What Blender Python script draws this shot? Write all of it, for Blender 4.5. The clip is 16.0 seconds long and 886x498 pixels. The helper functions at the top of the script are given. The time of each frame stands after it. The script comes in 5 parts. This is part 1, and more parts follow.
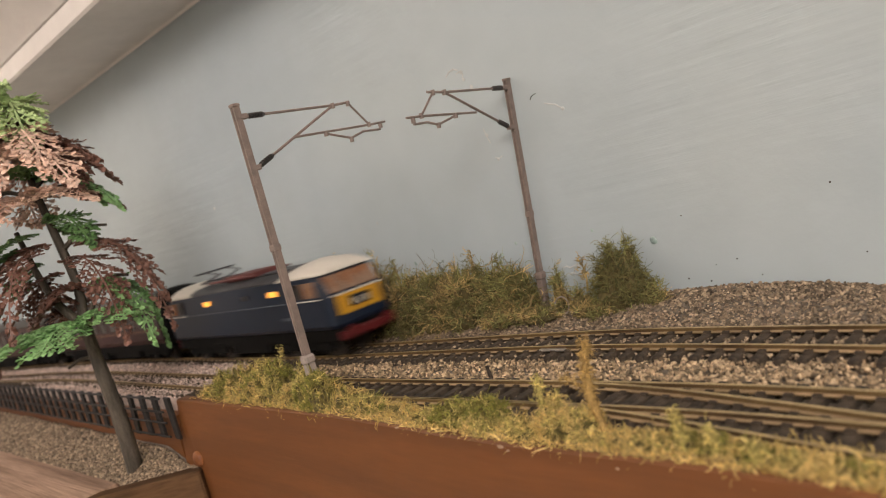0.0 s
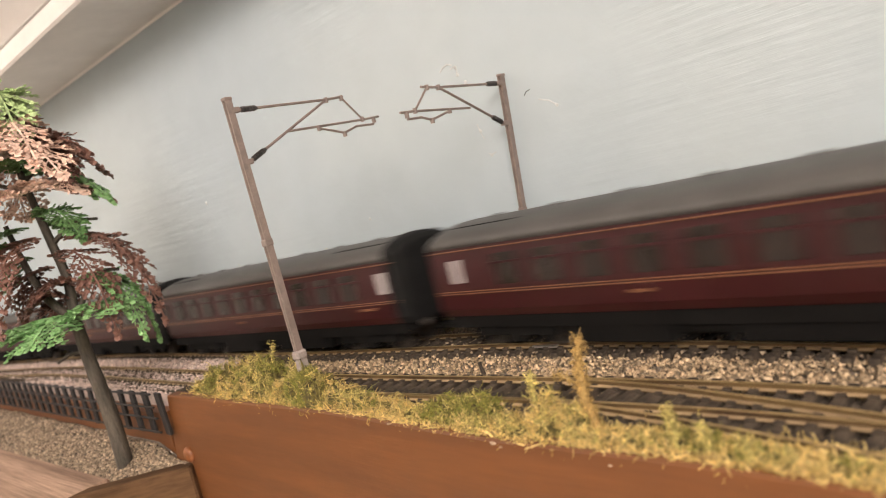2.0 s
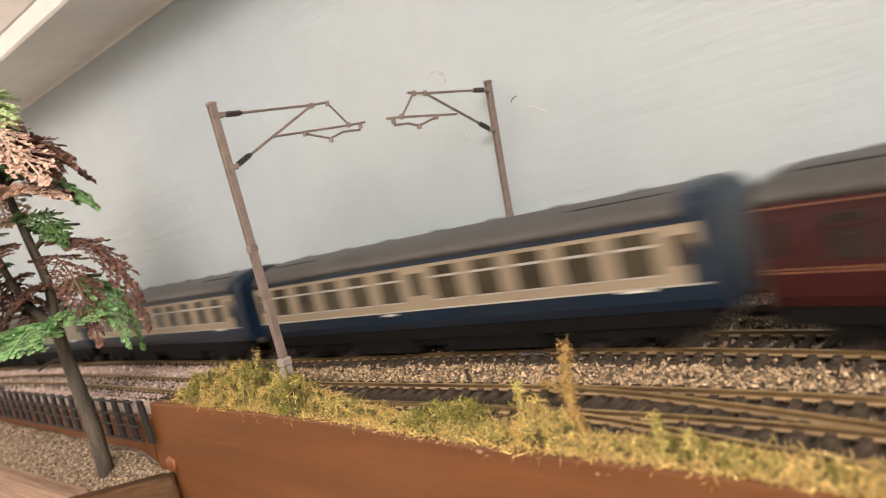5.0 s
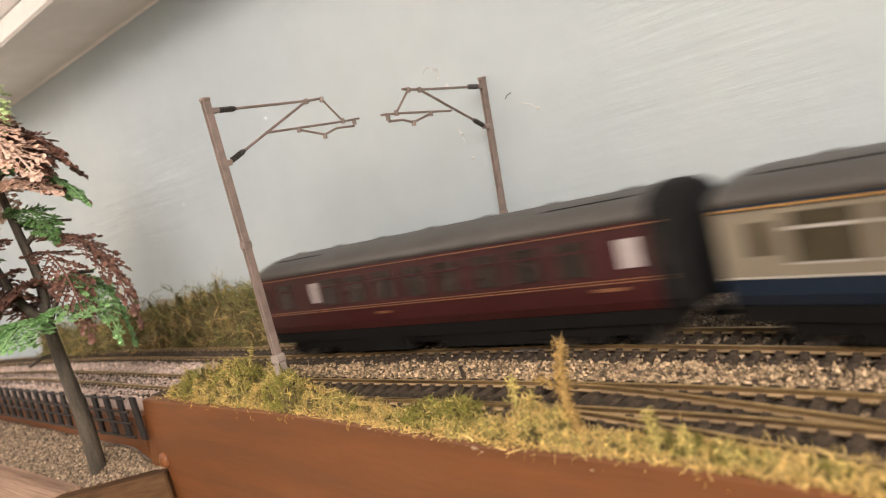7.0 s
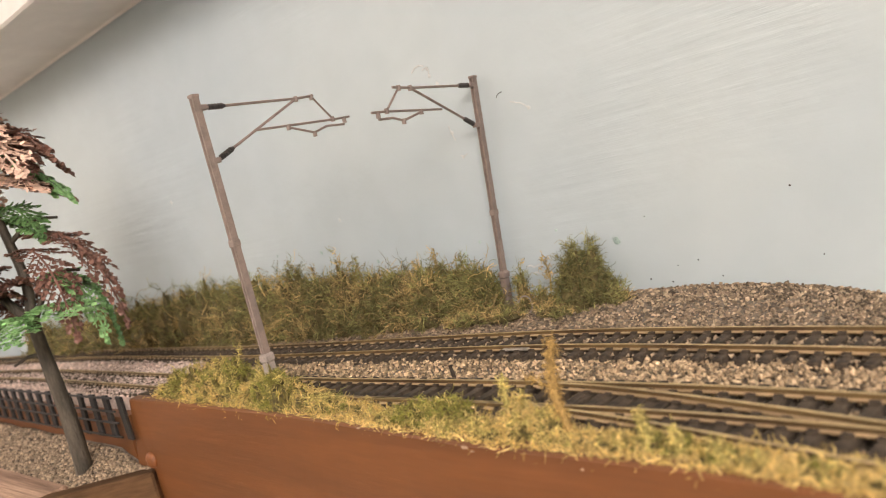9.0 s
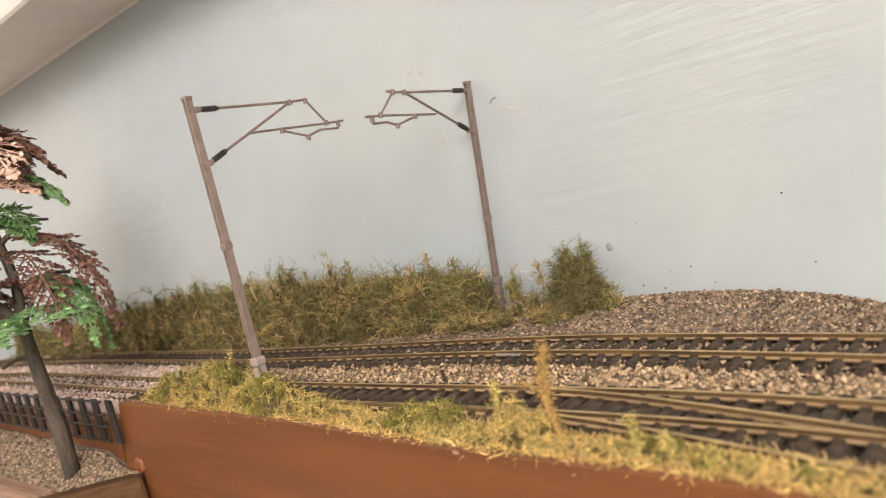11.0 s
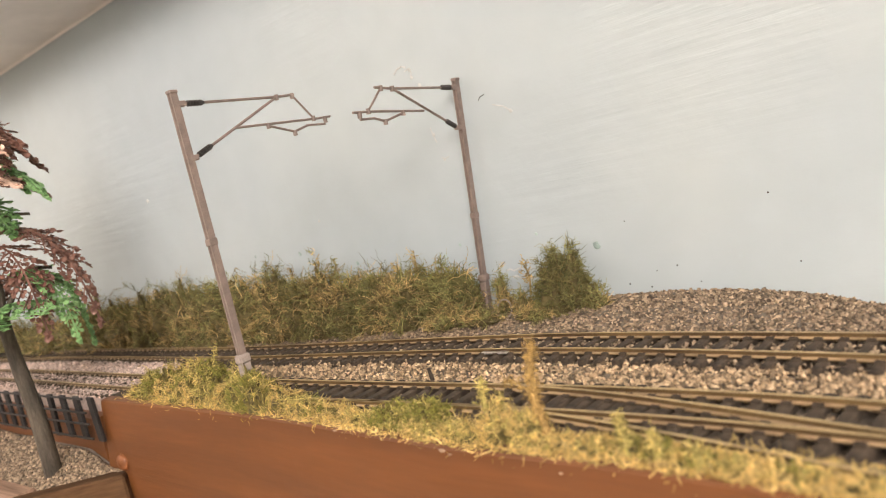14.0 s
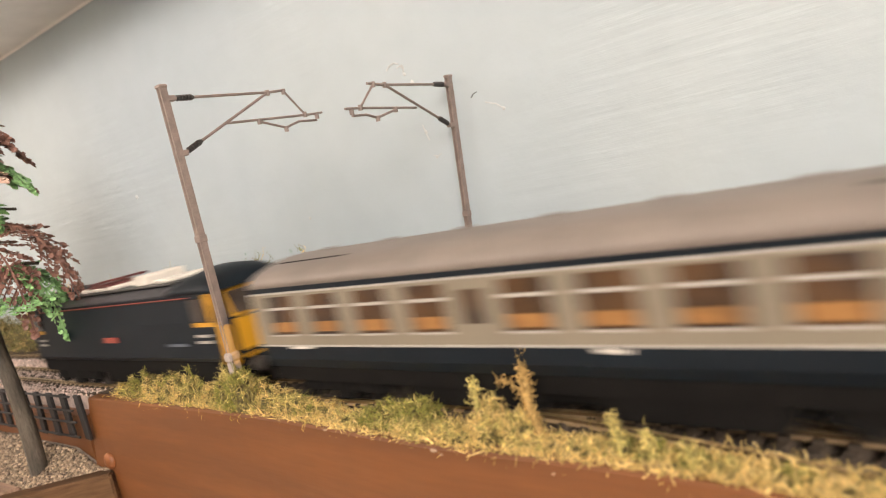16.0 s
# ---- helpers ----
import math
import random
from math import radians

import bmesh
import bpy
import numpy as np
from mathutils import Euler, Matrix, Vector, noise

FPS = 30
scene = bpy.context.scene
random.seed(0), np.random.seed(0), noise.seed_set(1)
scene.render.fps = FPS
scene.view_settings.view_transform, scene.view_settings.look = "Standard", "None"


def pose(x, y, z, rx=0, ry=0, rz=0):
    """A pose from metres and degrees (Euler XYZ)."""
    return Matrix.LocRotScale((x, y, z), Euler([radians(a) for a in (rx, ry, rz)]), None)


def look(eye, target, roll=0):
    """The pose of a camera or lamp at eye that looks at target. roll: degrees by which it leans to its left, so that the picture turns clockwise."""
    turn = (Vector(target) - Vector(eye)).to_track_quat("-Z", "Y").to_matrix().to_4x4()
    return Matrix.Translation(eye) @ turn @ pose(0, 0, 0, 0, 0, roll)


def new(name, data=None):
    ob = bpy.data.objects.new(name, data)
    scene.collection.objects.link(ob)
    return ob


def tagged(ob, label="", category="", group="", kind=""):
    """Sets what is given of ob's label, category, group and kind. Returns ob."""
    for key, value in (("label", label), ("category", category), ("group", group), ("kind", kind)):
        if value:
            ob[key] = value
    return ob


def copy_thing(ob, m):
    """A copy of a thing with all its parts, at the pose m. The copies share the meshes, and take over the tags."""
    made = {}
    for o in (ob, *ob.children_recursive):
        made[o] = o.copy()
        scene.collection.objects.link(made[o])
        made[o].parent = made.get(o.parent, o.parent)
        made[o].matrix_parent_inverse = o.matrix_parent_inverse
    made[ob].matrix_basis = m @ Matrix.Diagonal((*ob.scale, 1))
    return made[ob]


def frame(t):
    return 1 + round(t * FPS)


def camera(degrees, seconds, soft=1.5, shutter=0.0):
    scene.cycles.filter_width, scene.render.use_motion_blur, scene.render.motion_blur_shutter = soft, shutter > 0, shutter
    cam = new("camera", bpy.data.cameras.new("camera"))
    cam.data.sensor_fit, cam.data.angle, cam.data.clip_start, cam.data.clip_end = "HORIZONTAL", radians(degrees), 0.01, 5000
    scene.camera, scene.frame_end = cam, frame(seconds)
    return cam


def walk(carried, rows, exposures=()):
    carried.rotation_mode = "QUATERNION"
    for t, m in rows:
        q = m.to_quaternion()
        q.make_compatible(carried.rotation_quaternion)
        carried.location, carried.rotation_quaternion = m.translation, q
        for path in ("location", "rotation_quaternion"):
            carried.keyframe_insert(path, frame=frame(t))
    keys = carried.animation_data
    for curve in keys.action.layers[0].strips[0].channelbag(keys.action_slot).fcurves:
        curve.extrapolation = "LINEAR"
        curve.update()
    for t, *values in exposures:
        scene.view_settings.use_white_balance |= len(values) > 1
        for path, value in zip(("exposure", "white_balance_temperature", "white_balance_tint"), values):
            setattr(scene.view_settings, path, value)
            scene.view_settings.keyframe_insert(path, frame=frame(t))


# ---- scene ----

# ---- camera ----
cam = camera(64.2, 16.0, soft=1.0, shutter=0.75)
cam.data.dof.use_dof, cam.data.dof.focus_distance, cam.data.dof.aperture_fstop = True, 0.27, 15.5
PATH = [
    (0, (0.00358, -0.00014, 0.07165), (-0.66665, 0.73735, -0.01146), -15.154),
    (0.5, (0.00410, -0.00062, 0.07199), (-0.66533, 0.73749, -0.01201), -15.148),
    (1, (0.00292, 0.00057, 0.07123), (-0.66555, 0.73948, -0.01342), -15.101),
    (1.5, (0.00331, 0.00018, 0.07151), (-0.66232, 0.74131, -0.01608), -14.981),
    (2, (0.00275, 0.00051, 0.07137), (-0.66076, 0.74318, -0.01920), -14.816),
    (2.5, (0.00237, 0.00027, 0.07120), (-0.65730, 0.74629, -0.01988), -14.753),
    (3, (0.00251, 0.00080, 0.07142), (-0.65472, 0.74924, -0.01743), -14.916),
    (3.5, (0.00269, 0.00100, 0.07169), (-0.65153, 0.75247, -0.01359), -14.956),
    (4, (0.00203, 0.00158, 0.07126), (-0.64975, 0.75522, -0.01355), -14.766),
    (6.5, (0.00181, 0.00156, 0.07152), (-0.64135, 0.76181, -0.01994), -14.518),
    (7, (0.00144, 0.00114, 0.07156), (-0.63958, 0.76287, -0.02262), -14.451),
    (7.5, (0.00137, 0.00156, 0.07135), (-0.63752, 0.76507, -0.02284), -14.480),
    (8, (0.00127, 0.00180, 0.07186), (-0.63387, 0.76835, -0.02298), -14.490),
    (8.5, (0.00079, 0.00209, 0.07095), (-0.63297, 0.76960, -0.02539), -14.322),
    (9, (0.00063, 0.00154, 0.07129), (-0.62899, 0.77217, -0.02721), -14.197),
    (11.5, (0.00018, 0.00205, 0.07060), (-0.61821, 0.78251, -0.02154), -13.602),
    (12, (-0.00046, 0.00259, 0.07114), (-0.61463, 0.78600, -0.02410), -13.647),
    (12.5, (-0.00020, 0.00308, 0.07103), (-0.61161, 0.78869, -0.02384), -13.664),
    (13, (-0.00012, 0.00276, 0.07093), (-0.60906, 0.79014, -0.02518), -13.533),
    (13.5, (-0.00035, 0.00248, 0.07087), (-0.60744, 0.79102, -0.02726), -13.348),
    (14, (-0.00065, 0.00241, 0.07044), (-0.60690, 0.79141, -0.02925), -13.229),
    (14.5, (-0.00096, 0.00336, 0.07041), (-0.60563, 0.79384, -0.02717), -13.316),
    (15, (-0.00094, 0.00328, 0.07092), (-0.60125, 0.79700, -0.02722), -13.302),
    (15.5, (-0.00185, 0.00366, 0.07014), (-0.59947, 0.79906, -0.03083), -12.967),
    (16, (-0.00211, 0.00376, 0.07022), (-0.59883, 0.79932, -0.03463), -12.845),
]
EXPOSURES = [(0.0, -0.52), (0.5, -0.46), (1.5, 0.02), (2.5, 0.12), (4.0, 0.10), (7.0, 0.05), (7.5, 0.17), (8.2, 0.04), (9.0, 0.06), (12.5, 0.14), (16.0, 0.26)]
walk(cam, [(t, look(eye, target, roll)) for t, eye, target, roll in PATH], EXPOSURES)

# ---- light: a loft room lit by two warm lamps behind the camera ----
world = bpy.data.worlds.new("world")
scene.world = world
world.use_nodes = True
world.node_tree.nodes["Background"].inputs[0].default_value = (0.9, 0.85, 0.8, 1)
world.node_tree.nodes["Background"].inputs[1].default_value = 0.05


def ceiling_lamp(name, place, radius, watts, colour):
    lamp = bpy.data.lights.new(name, "POINT")
    lamp.shadow_soft_size, lamp.energy, lamp.color = radius, watts, colour
    ob = new(name, lamp)
    ob.location = place
    return ob


WARM = (1.0, 0.868, 0.79)
ceiling_lamp("room_lamp", (-1.15, -0.50, 0.56), 0.34, 17.5, WARM)
ceiling_lamp("room_lamp_2", (0.88, -1.10, 0.78), 0.34, 128.0, WARM)


# ---- materials ----
def material(name, colour, rough=0.6, vary=0.25, scale=60.0, bump=0.0, bump_scale=400.0, metal=0.0, second=None, island=0.0, emit=0.0,
             stretch=(1, 1, 1), mix=(0.42, 0.62), spec=0.5):
    """Two scales of noise over a base colour, fine relief, optional random tint per island."""
    m = bpy.data.materials.new(name)
    m.use_nodes = True
    nt = m.node_tree
    b = nt.nodes["Principled BSDF"]
    L = nt.links.new
    b.inputs["Roughness"].default_value = rough
    b.inputs["Metallic"].default_value = metal
    b.inputs["Specular IOR Level"].default_value = spec
    tc = nt.nodes.new("ShaderNodeTexCoord")
    mp = nt.nodes.new("ShaderNodeMapping")
    mp.inputs["Scale"].default_value = stretch
    L(tc.outputs["Object"], mp.inputs["Vector"])
    n1 = nt.nodes.new("ShaderNodeTexNoise")
    n1.inputs["Scale"].default_value = scale
    n1.inputs["Detail"].default_value = 6
    L(mp.outputs[0], n1.inputs["Vector"])
    r1 = nt.nodes.new("ShaderNodeMapRange")
    r1.inputs["From Min"].default_value, r1.inputs["From Max"].default_value = mix
    L(n1.outputs[0], r1.inputs[0])
    mx = nt.nodes.new("ShaderNodeMix")
    mx.data_type = "RGBA"
    c2 = second or tuple(c * (1 - vary) for c in colour)
    mx.inputs[6].default_value, mx.inputs[7].default_value = (*colour, 1), (*c2, 1)
    L(r1.outputs[0], mx.inputs[0])
    out = mx.outputs[2]
    n2 = nt.nodes.new("ShaderNodeTexNoise")
    n2.inputs["Scale"].default_value = scale * 9
    n2.inputs["Detail"].default_value = 4
    L(mp.outputs[0], n2.inputs["Vector"])
    hs = nt.nodes.new("ShaderNodeHueSaturation")
    r2 = nt.nodes.new("ShaderNodeMapRange")
    r2.inputs["From Min"].default_value, r2.inputs["From Max"].default_value = 0.3, 0.7
    r2.inputs["To Min"].default_value, r2.inputs["To Max"].default_value = 1 - vary * 0.5, 1 + vary * 0.5
    L(n2.outputs[0], r2.inputs[0])
    L(out, hs.inputs["Color"])
    if island:
        g = nt.nodes.new("ShaderNodeNewGeometry")
        r3 = nt.nodes.new("ShaderNodeMapRange")
        r3.inputs["To Min"].default_value, r3.inputs["To Max"].default_value = 1 - island, 1 + island
        L(g.outputs["Random Per Island"], r3.inputs[0])
        mu = nt.nodes.new("ShaderNodeMath")
        mu.operation = "MULTIPLY"
        L(r2.outputs[0], mu.inputs[0]), L(r3.outputs[0], mu.inputs[1])
        L(mu.outputs[0], hs.inputs["Value"])
        # islands also lean towards the second colour
        ad = nt.nodes.new("ShaderNodeMath")
        ad.operation = "FRACT"
        m7 = nt.nodes.new("ShaderNodeMath")
        m7.operation = "MULTIPLY"
        m7.inputs[1].default_value = 7.31
        L(g.outputs["Random Per Island"], m7.inputs[0]), L(m7.outputs[0], ad.inputs[0]), L(ad.outputs[0], mx.inputs[0])
    else:
        L(r2.outputs[0], hs.inputs["Value"])
    L(hs.outputs[0], b.inputs["Base Color"])
    if bump:
        n3 = nt.nodes.new("ShaderNodeTexNoise")
        n3.inputs["Scale"].default_value = bump_scale
        n3.inputs["Detail"].default_value = 5
        L(mp.outputs[0], n3.inputs["Vector"])
        bp = nt.nodes.new("ShaderNodeBump")
        bp.inputs["Strength"].default_value = 0.8
        bp.inputs["Distance"].default_value = bump
        L(n3.outputs[0], bp.inputs["Height"])
        L(bp.outputs[0], b.inputs["Normal"])
    if emit:
        b.inputs["Emission Color"].default_value = (*colour, 1)
        b.inputs["Emission Strength"].default_value = emit
    return m


def plaster(name, colour, second):
    """Painted plaster: broad cloudy tint, brushed horizontal strokes and small lumps."""
    m = material(name, colour, 0.55, 0.05, 5.0, second=second, mix=(0.35, 0.65))
    nt = m.node_tree
    b, L = nt.nodes["Principled BSDF"], nt.links.new
    tc = nt.nodes.new("ShaderNodeTexCoord")
    mp = nt.nodes.new("ShaderNodeMapping")
    mp.inputs["Scale"].default_value = (7, 7, 95)
    mp.inputs["Rotation"].default_value = (0, radians(-6), 0)
    L(tc.outputs["Object"], mp.inputs[0])
    a = nt.nodes.new("ShaderNodeTexNoise")
    a.inputs["Scale"].default_value, a.inputs["Detail"].default_value = 1.6, 5
    L(mp.outputs[0], a.inputs["Vector"])
    c = nt.nodes.new("ShaderNodeTexNoise")
    c.inputs["Scale"].default_value, c.inputs["Detail"].default_value = 45, 7
    L(tc.outputs["Object"], c.inputs["Vector"])
    ad = nt.nodes.new("ShaderNodeMath")
    ad.operation = "ADD"
    # the brush strokes come and go over the wall
    k = nt.nodes.new("ShaderNodeTexNoise")
    k.inputs["Scale"].default_value, k.inputs["Detail"].default_value = 7, 2
    L(tc.outputs["Object"], k.inputs["Vector"])
    kr = nt.nodes.new("ShaderNodeMapRange")
    kr.inputs["From Min"].default_value, kr.inputs["From Max"].default_value, kr.inputs["To Max"].default_value = 0.47, 0.68, 1.4
    L(k.outputs[0], kr.inputs[0])
    mu = nt.nodes.new("ShaderNodeMath")
    mu.operation = "MULTIPLY"
    L(a.outputs[0], mu.inputs[0]), L(kr.outputs[0], mu.inputs[1])
    L(mu.outputs[0], ad.inputs[0]), L(c.outputs[0], ad.inputs[1])
    bp = nt.nodes.new("ShaderNodeBump")
    bp.inputs["Strength"].default_value, bp.inputs["Distance"].default_value = 0.8, 0.0011
    L(ad.outputs[0], bp.inputs["Height"]), L(bp.outputs[0], b.inputs["Normal"])
    return m


M_WALL = plaster("pale_blue_plaster", (0.40, 0.477, 0.515), (0.455, 0.525, 0.54))
M_WHITE = material("white_ceiling_paint", (0.86, 0.84, 0.81), 0.7, 0.05, 8, bump=0.0006, bump_scale=90)
M_SOFFIT = material("grey_white_beam_paint", (0.80, 0.77, 0.73), 0.7, 0.08, 8, bump=0.0005, bump_scale=60)
# colour of the unseen floor, kept pale to throw light up at the beam
M_FLOOR = material("pale_bounce_floor", (0.64, 0.58, 0.51), 0.9, 0.3, 20)
M_BOARD = material("orange_brown_painted_wood", (0.172, 0.063, 0.0170), 0.5, 0.12, 22, bump=0.0004, bump_scale=60, stretch=(0.35, 1, 4), second=(0.138, 0.051, 0.015))
M_SCREW = material("painted_screw_cap", (0.25, 0.088, 0.026), 0.45, 0.3, 200)
M_RAWWOOD = material("weathered_plank_wood", (0.46, 0.31, 0.22), 0.75, 0.45, 34, bump=0.0011, bump_scale=130, stretch=(0.12, 3.5, 3.5), second=(0.24, 0.15, 0.10))
M_DARKWOOD = material("dark_brown_wood", (0.12, 0.068, 0.034), 0.9, 0.4, 40, spec=0.15, bump=0.0004, bump_scale=150, stretch=(0.3, 2, 2))
M_GROUND = material("glued_ballast_bed", (0.20, 0.165, 0.13), 0.9, 0.45, 220, bump=0.0008, bump_scale=700)
M_PALE = material("pale_powdery_ballast_bed", (0.60, 0.49, 0.44), 0.9, 0.35, 160, bump=0.0008, bump_scale=600)
M_STONE = material("mixed_stone_chips", (0.53, 0.405, 0.26), 0.75, 0.3, 500, island=0.72, second=(0.26, 0.185, 0.11), bump=0.0002, bump_scale=1500)
M_STONE_GREY = material("grey_brown_stone_chips", (0.36, 0.28, 0.19), 0.75, 0.3, 500, island=0.75, second=(0.165, 0.12, 0.08), bump=0.0002, bump_scale=1500)
M_STONE_PALE = material("pale_stone_chips", (0.74, 0.61, 0.54), 0.8, 0.3, 500, island=0.45, second=(0.46, 0.35, 0.30), bump=0.0002, bump_scale=1500)
M_SLEEPER = material("black_plastic_sleeper", (0.040, 0.031, 0.024), 0.75, 0.4, 300, second=(0.085, 0.066, 0.048), spec=0.25)
M_RAIL = material("brass_toned_rail_steel", (0.185, 0.122, 0.052), 0.45, 0.35, 90, metal=0.25, second=(0.085, 0.052, 0.025), stretch=(0.3, 1, 1))
M_RAILTOP = material("polished_rail_head", (0.58, 0.43, 0.21), 0.4, 0.3, 90, metal=0.55)
# light caught by the rail foot, painted as a paler colour than the web
M_RAILFOOT = material("rail_foot_glint", (0.56, 0.42, 0.25), 0.4, 0.35, 60, metal=0.35, stretch=(0.3, 1, 1))
M_MAST = material("grey_brown_plastic_mast", (0.24, 0.19, 0.165), 0.5, 0.2, 250)
M_INSUL = material("dark_insulator", (0.04, 0.035, 0.033), 0.4, 0.2, 200)
M_COLLAR = material("pale_grey_mast_base", (0.36, 0.31, 0.28), 0.6, 0.25, 250)
M_FENCE = material("black_plastic_fence", (0.012, 0.011, 0.011), 0.6, 0.2, 200)
M_MOSS = material("yellow_green_moss", (0.76, 0.61, 0.22), 0.8, 0.35, 120, island=0.7, second=(0.33, 0.30, 0.08))
# near-black olive on the moss cores stands for shade deep between the strands
M_MOSSSHADE = material("moss_gap_shade", (0.17, 0.14, 0.038), 0.9, 0.6, 500, bump=0.0014, bump_scale=1100, second=(0.075, 0.06, 0.018), mix=(0.45, 0.58))
M_MOSSGREEN = material("deep_green_moss", (0.25, 0.26, 0.055), 0.8, 0.35, 120, island=0.5, second=(0.34, 0.31, 0.06))
M_STRAW = material("straw_yellow_scatter", (0.90, 0.68, 0.28), 0.85, 0.35, 160, island=0.4, second=(0.55, 0.40, 0.12))
M_BUSH = material("olive_lichen", (0.58, 0.425, 0.18), 0.85, 0.35, 120, island=0.7, second=(0.28, 0.21, 0.08))
M_SPRIG = material("dry_golden_moss_stem", (0.60, 0.40, 0.14), 0.85, 0.4, 160, island=0.45, second=(0.36, 0.24, 0.08))
# dark colour of the bush cores paints the shade between lichen strands
M_BUSHSHADE = material("lichen_gap_shade", (0.13, 0.105, 0.038), 0.9, 0.4, 160, bump=0.001, bump_scale=500)
M_BUSHGREEN = material("green_lichen", (0.37, 0.365, 0.13), 0.85, 0.35, 120, island=0.5, second=(0.17, 0.155, 0.05))
M_BUSHDARK = material("dark_green_lichen", (0.135, 0.150, 0.050), 0.85, 0.35, 120, island=0.55, second=(0.24, 0.195, 0.07))
M_TRUNK = material("dark_grey_brown_plastic_trunk", (0.098, 0.083, 0.062), 0.7, 0.5, 90, bump=0.0010, bump_scale=220, stretch=(3, 3, 0.6))
M_LEAFGREEN = material("bright_green_plastic_leaf", (0.30, 0.55, 0.23), 0.5, 0.25, 200, island=0.2)
M_LEAFPALE = material("light_green_plastic_leaf", (0.52, 0.68, 0.32), 0.5, 0.25, 200, island=0.2)
M_LEAFDEEP = material("deep_green_plastic_leaf", (0.13, 0.26, 0.09), 0.5, 0.25, 200, island=0.2)
M_LEAFBROWN = material("dark_red_brown_plastic_leaf", (0.21, 0.105, 0.078), 0.5, 0.25, 200, island=0.25)
M_LEAFPINK = material("pinkish_beige_plastic_leaf", (0.86, 0.62, 0.50), 0.5, 0.25, 200, island=0.2)
M_MAROON = material("maroon_coach_paint", (0.037, 0.0052, 0.0064), 0.35, 0.15, 40, second=(0.030, 0.0042, 0.0050))
M_ROOFGREY = material("grey_coach_roof", (0.076, 0.073, 0.068), 0.5, 0.2, 50)
M_BLACK = material("black_underframe", (0.006, 0.0055, 0.005), 0.8, 0.3, 100, spec=0.15)
M_GANGWAY = material("black_gangway_bellows", (0.012, 0.012, 0.012), 0.8, 0.3, 150, spec=0.15)
M_BLUE = material("rail_blue_paint", (0.006, 0.016, 0.033), 0.35, 0.12, 40)
M_ELBLUE = material("electric_blue_paint", (0.0062, 0.0148, 0.034), 0.4, 0.12, 40)
M_DKBLUE = material("dark_navy_blue_paint", (0.0042, 0.0086, 0.0135), 0.5, 0.12, 40, spec=0.25)
M_GREY = material("pearl_grey_coach_paint", (0.21, 0.183, 0.135), 0.4, 0.08, 40)
M_CREAM = material("yellowed_pearl_grey_paint", (0.30, 0.245, 0.17), 0.4, 0.08, 40)
M_YELLOW = material("warning_yellow_paint", (0.57, 0.295, 0.02), 0.4, 0.1, 60)
M_LINE = material("yellow_lining", (0.21, 0.095, 0.042), 0.45, 0.1, 60)
M_ORANGELINE = material("orange_lining", (0.30, 0.055, 0.035), 0.45, 0.1, 60)
M_TRIM = material("dull_grey_blue_trim", (0.10, 0.12, 0.15), 0.5, 0.2, 60)
M_OFFWHITE = material("off_white_paint", (0.74, 0.70, 0.62), 0.4, 0.08, 60)
M_REDPAINT = material("red_buffer_beam", (0.11, 0.009, 0.010), 0.5, 0.15, 80)
M_PANTO = material("brown_red_pantograph_gear", (0.14, 0.04, 0.035), 0.5, 0.3, 120)
M_DARKROOF = material("dark_grey_roof_gear", (0.055, 0.055, 0.06), 0.5, 0.3, 120)
M_GLASS = material("dark_window_glass", (0.028, 0.020, 0.016), 0.12, 0.3, 60)
M_GLASSBROWN = material("brown_lit_window_glass", (0.085, 0.045, 0.02), 0.12, 0.35, 60, second=(0.03, 0.02, 0.015))
M_GLASSOLIVE = material("olive_tinted_window_glass", (0.055, 0.046, 0.026), 0.12, 0.35, 60, second=(0.03, 0.024, 0.015))
M_SEATS = material("orange_brown_seats", (0.29, 0.14, 0.038), 0.7, 0.4, 80)
M_FROST = material("frosted_white_window", (0.48, 0.44, 0.43), 0.5, 0.1, 60)
M_ALUMIN = material("bright_window_frame", (0.42, 0.40, 0.36), 0.35, 0.1, 60)
M_AMBER = material("amber_lit_window", (1.0, 0.42, 0.06), 0.4, 0.1, 60, emit=2.6)
M_WHEEL = material("dull_steel_wheel", (0.12, 0.11, 0.10), 0.4, 0.2, 100, metal=0.7)
M_BUFFER = material("steel_buffer_head", (0.22, 0.2, 0.18), 0.35, 0.2, 100, metal=0.7)
# both tints paint warm orange-brown reflections into the cab glass
M_CABIN = material("cab_glass_reflections", (0.26, 0.165, 0.11), 0.2, 0.5, 110, second=(0.24, 0.10, 0.04))


# ---- mesh helpers ----
def part(name, bm, mat, parent=None, label="", smooth=False):
    """Links a bmesh as one mesh object under a thing or a part."""
    me = bpy.data.meshes.new(name)
    bm.to_mesh(me)
    bm.free()
    return mesh_part(name, me, mat, parent, label, smooth)


def mesh_part(name, me, mat, parent=None, label="", smooth=False):
    if not me.materials:
        me.materials.append(mat)
    if smooth:
        me.shade_smooth()
    ob = new(name, me)
    if parent:
        ob.parent = parent
    if label:
        ob["label"] = label
    return ob


def thing(name, label, category, group="", kind="", at=None):
    ob = new(name)
    ob.empty_display_size = 0.01
    if at is not None:
        ob.location = at
    return tagged(ob, label, category, group, kind)


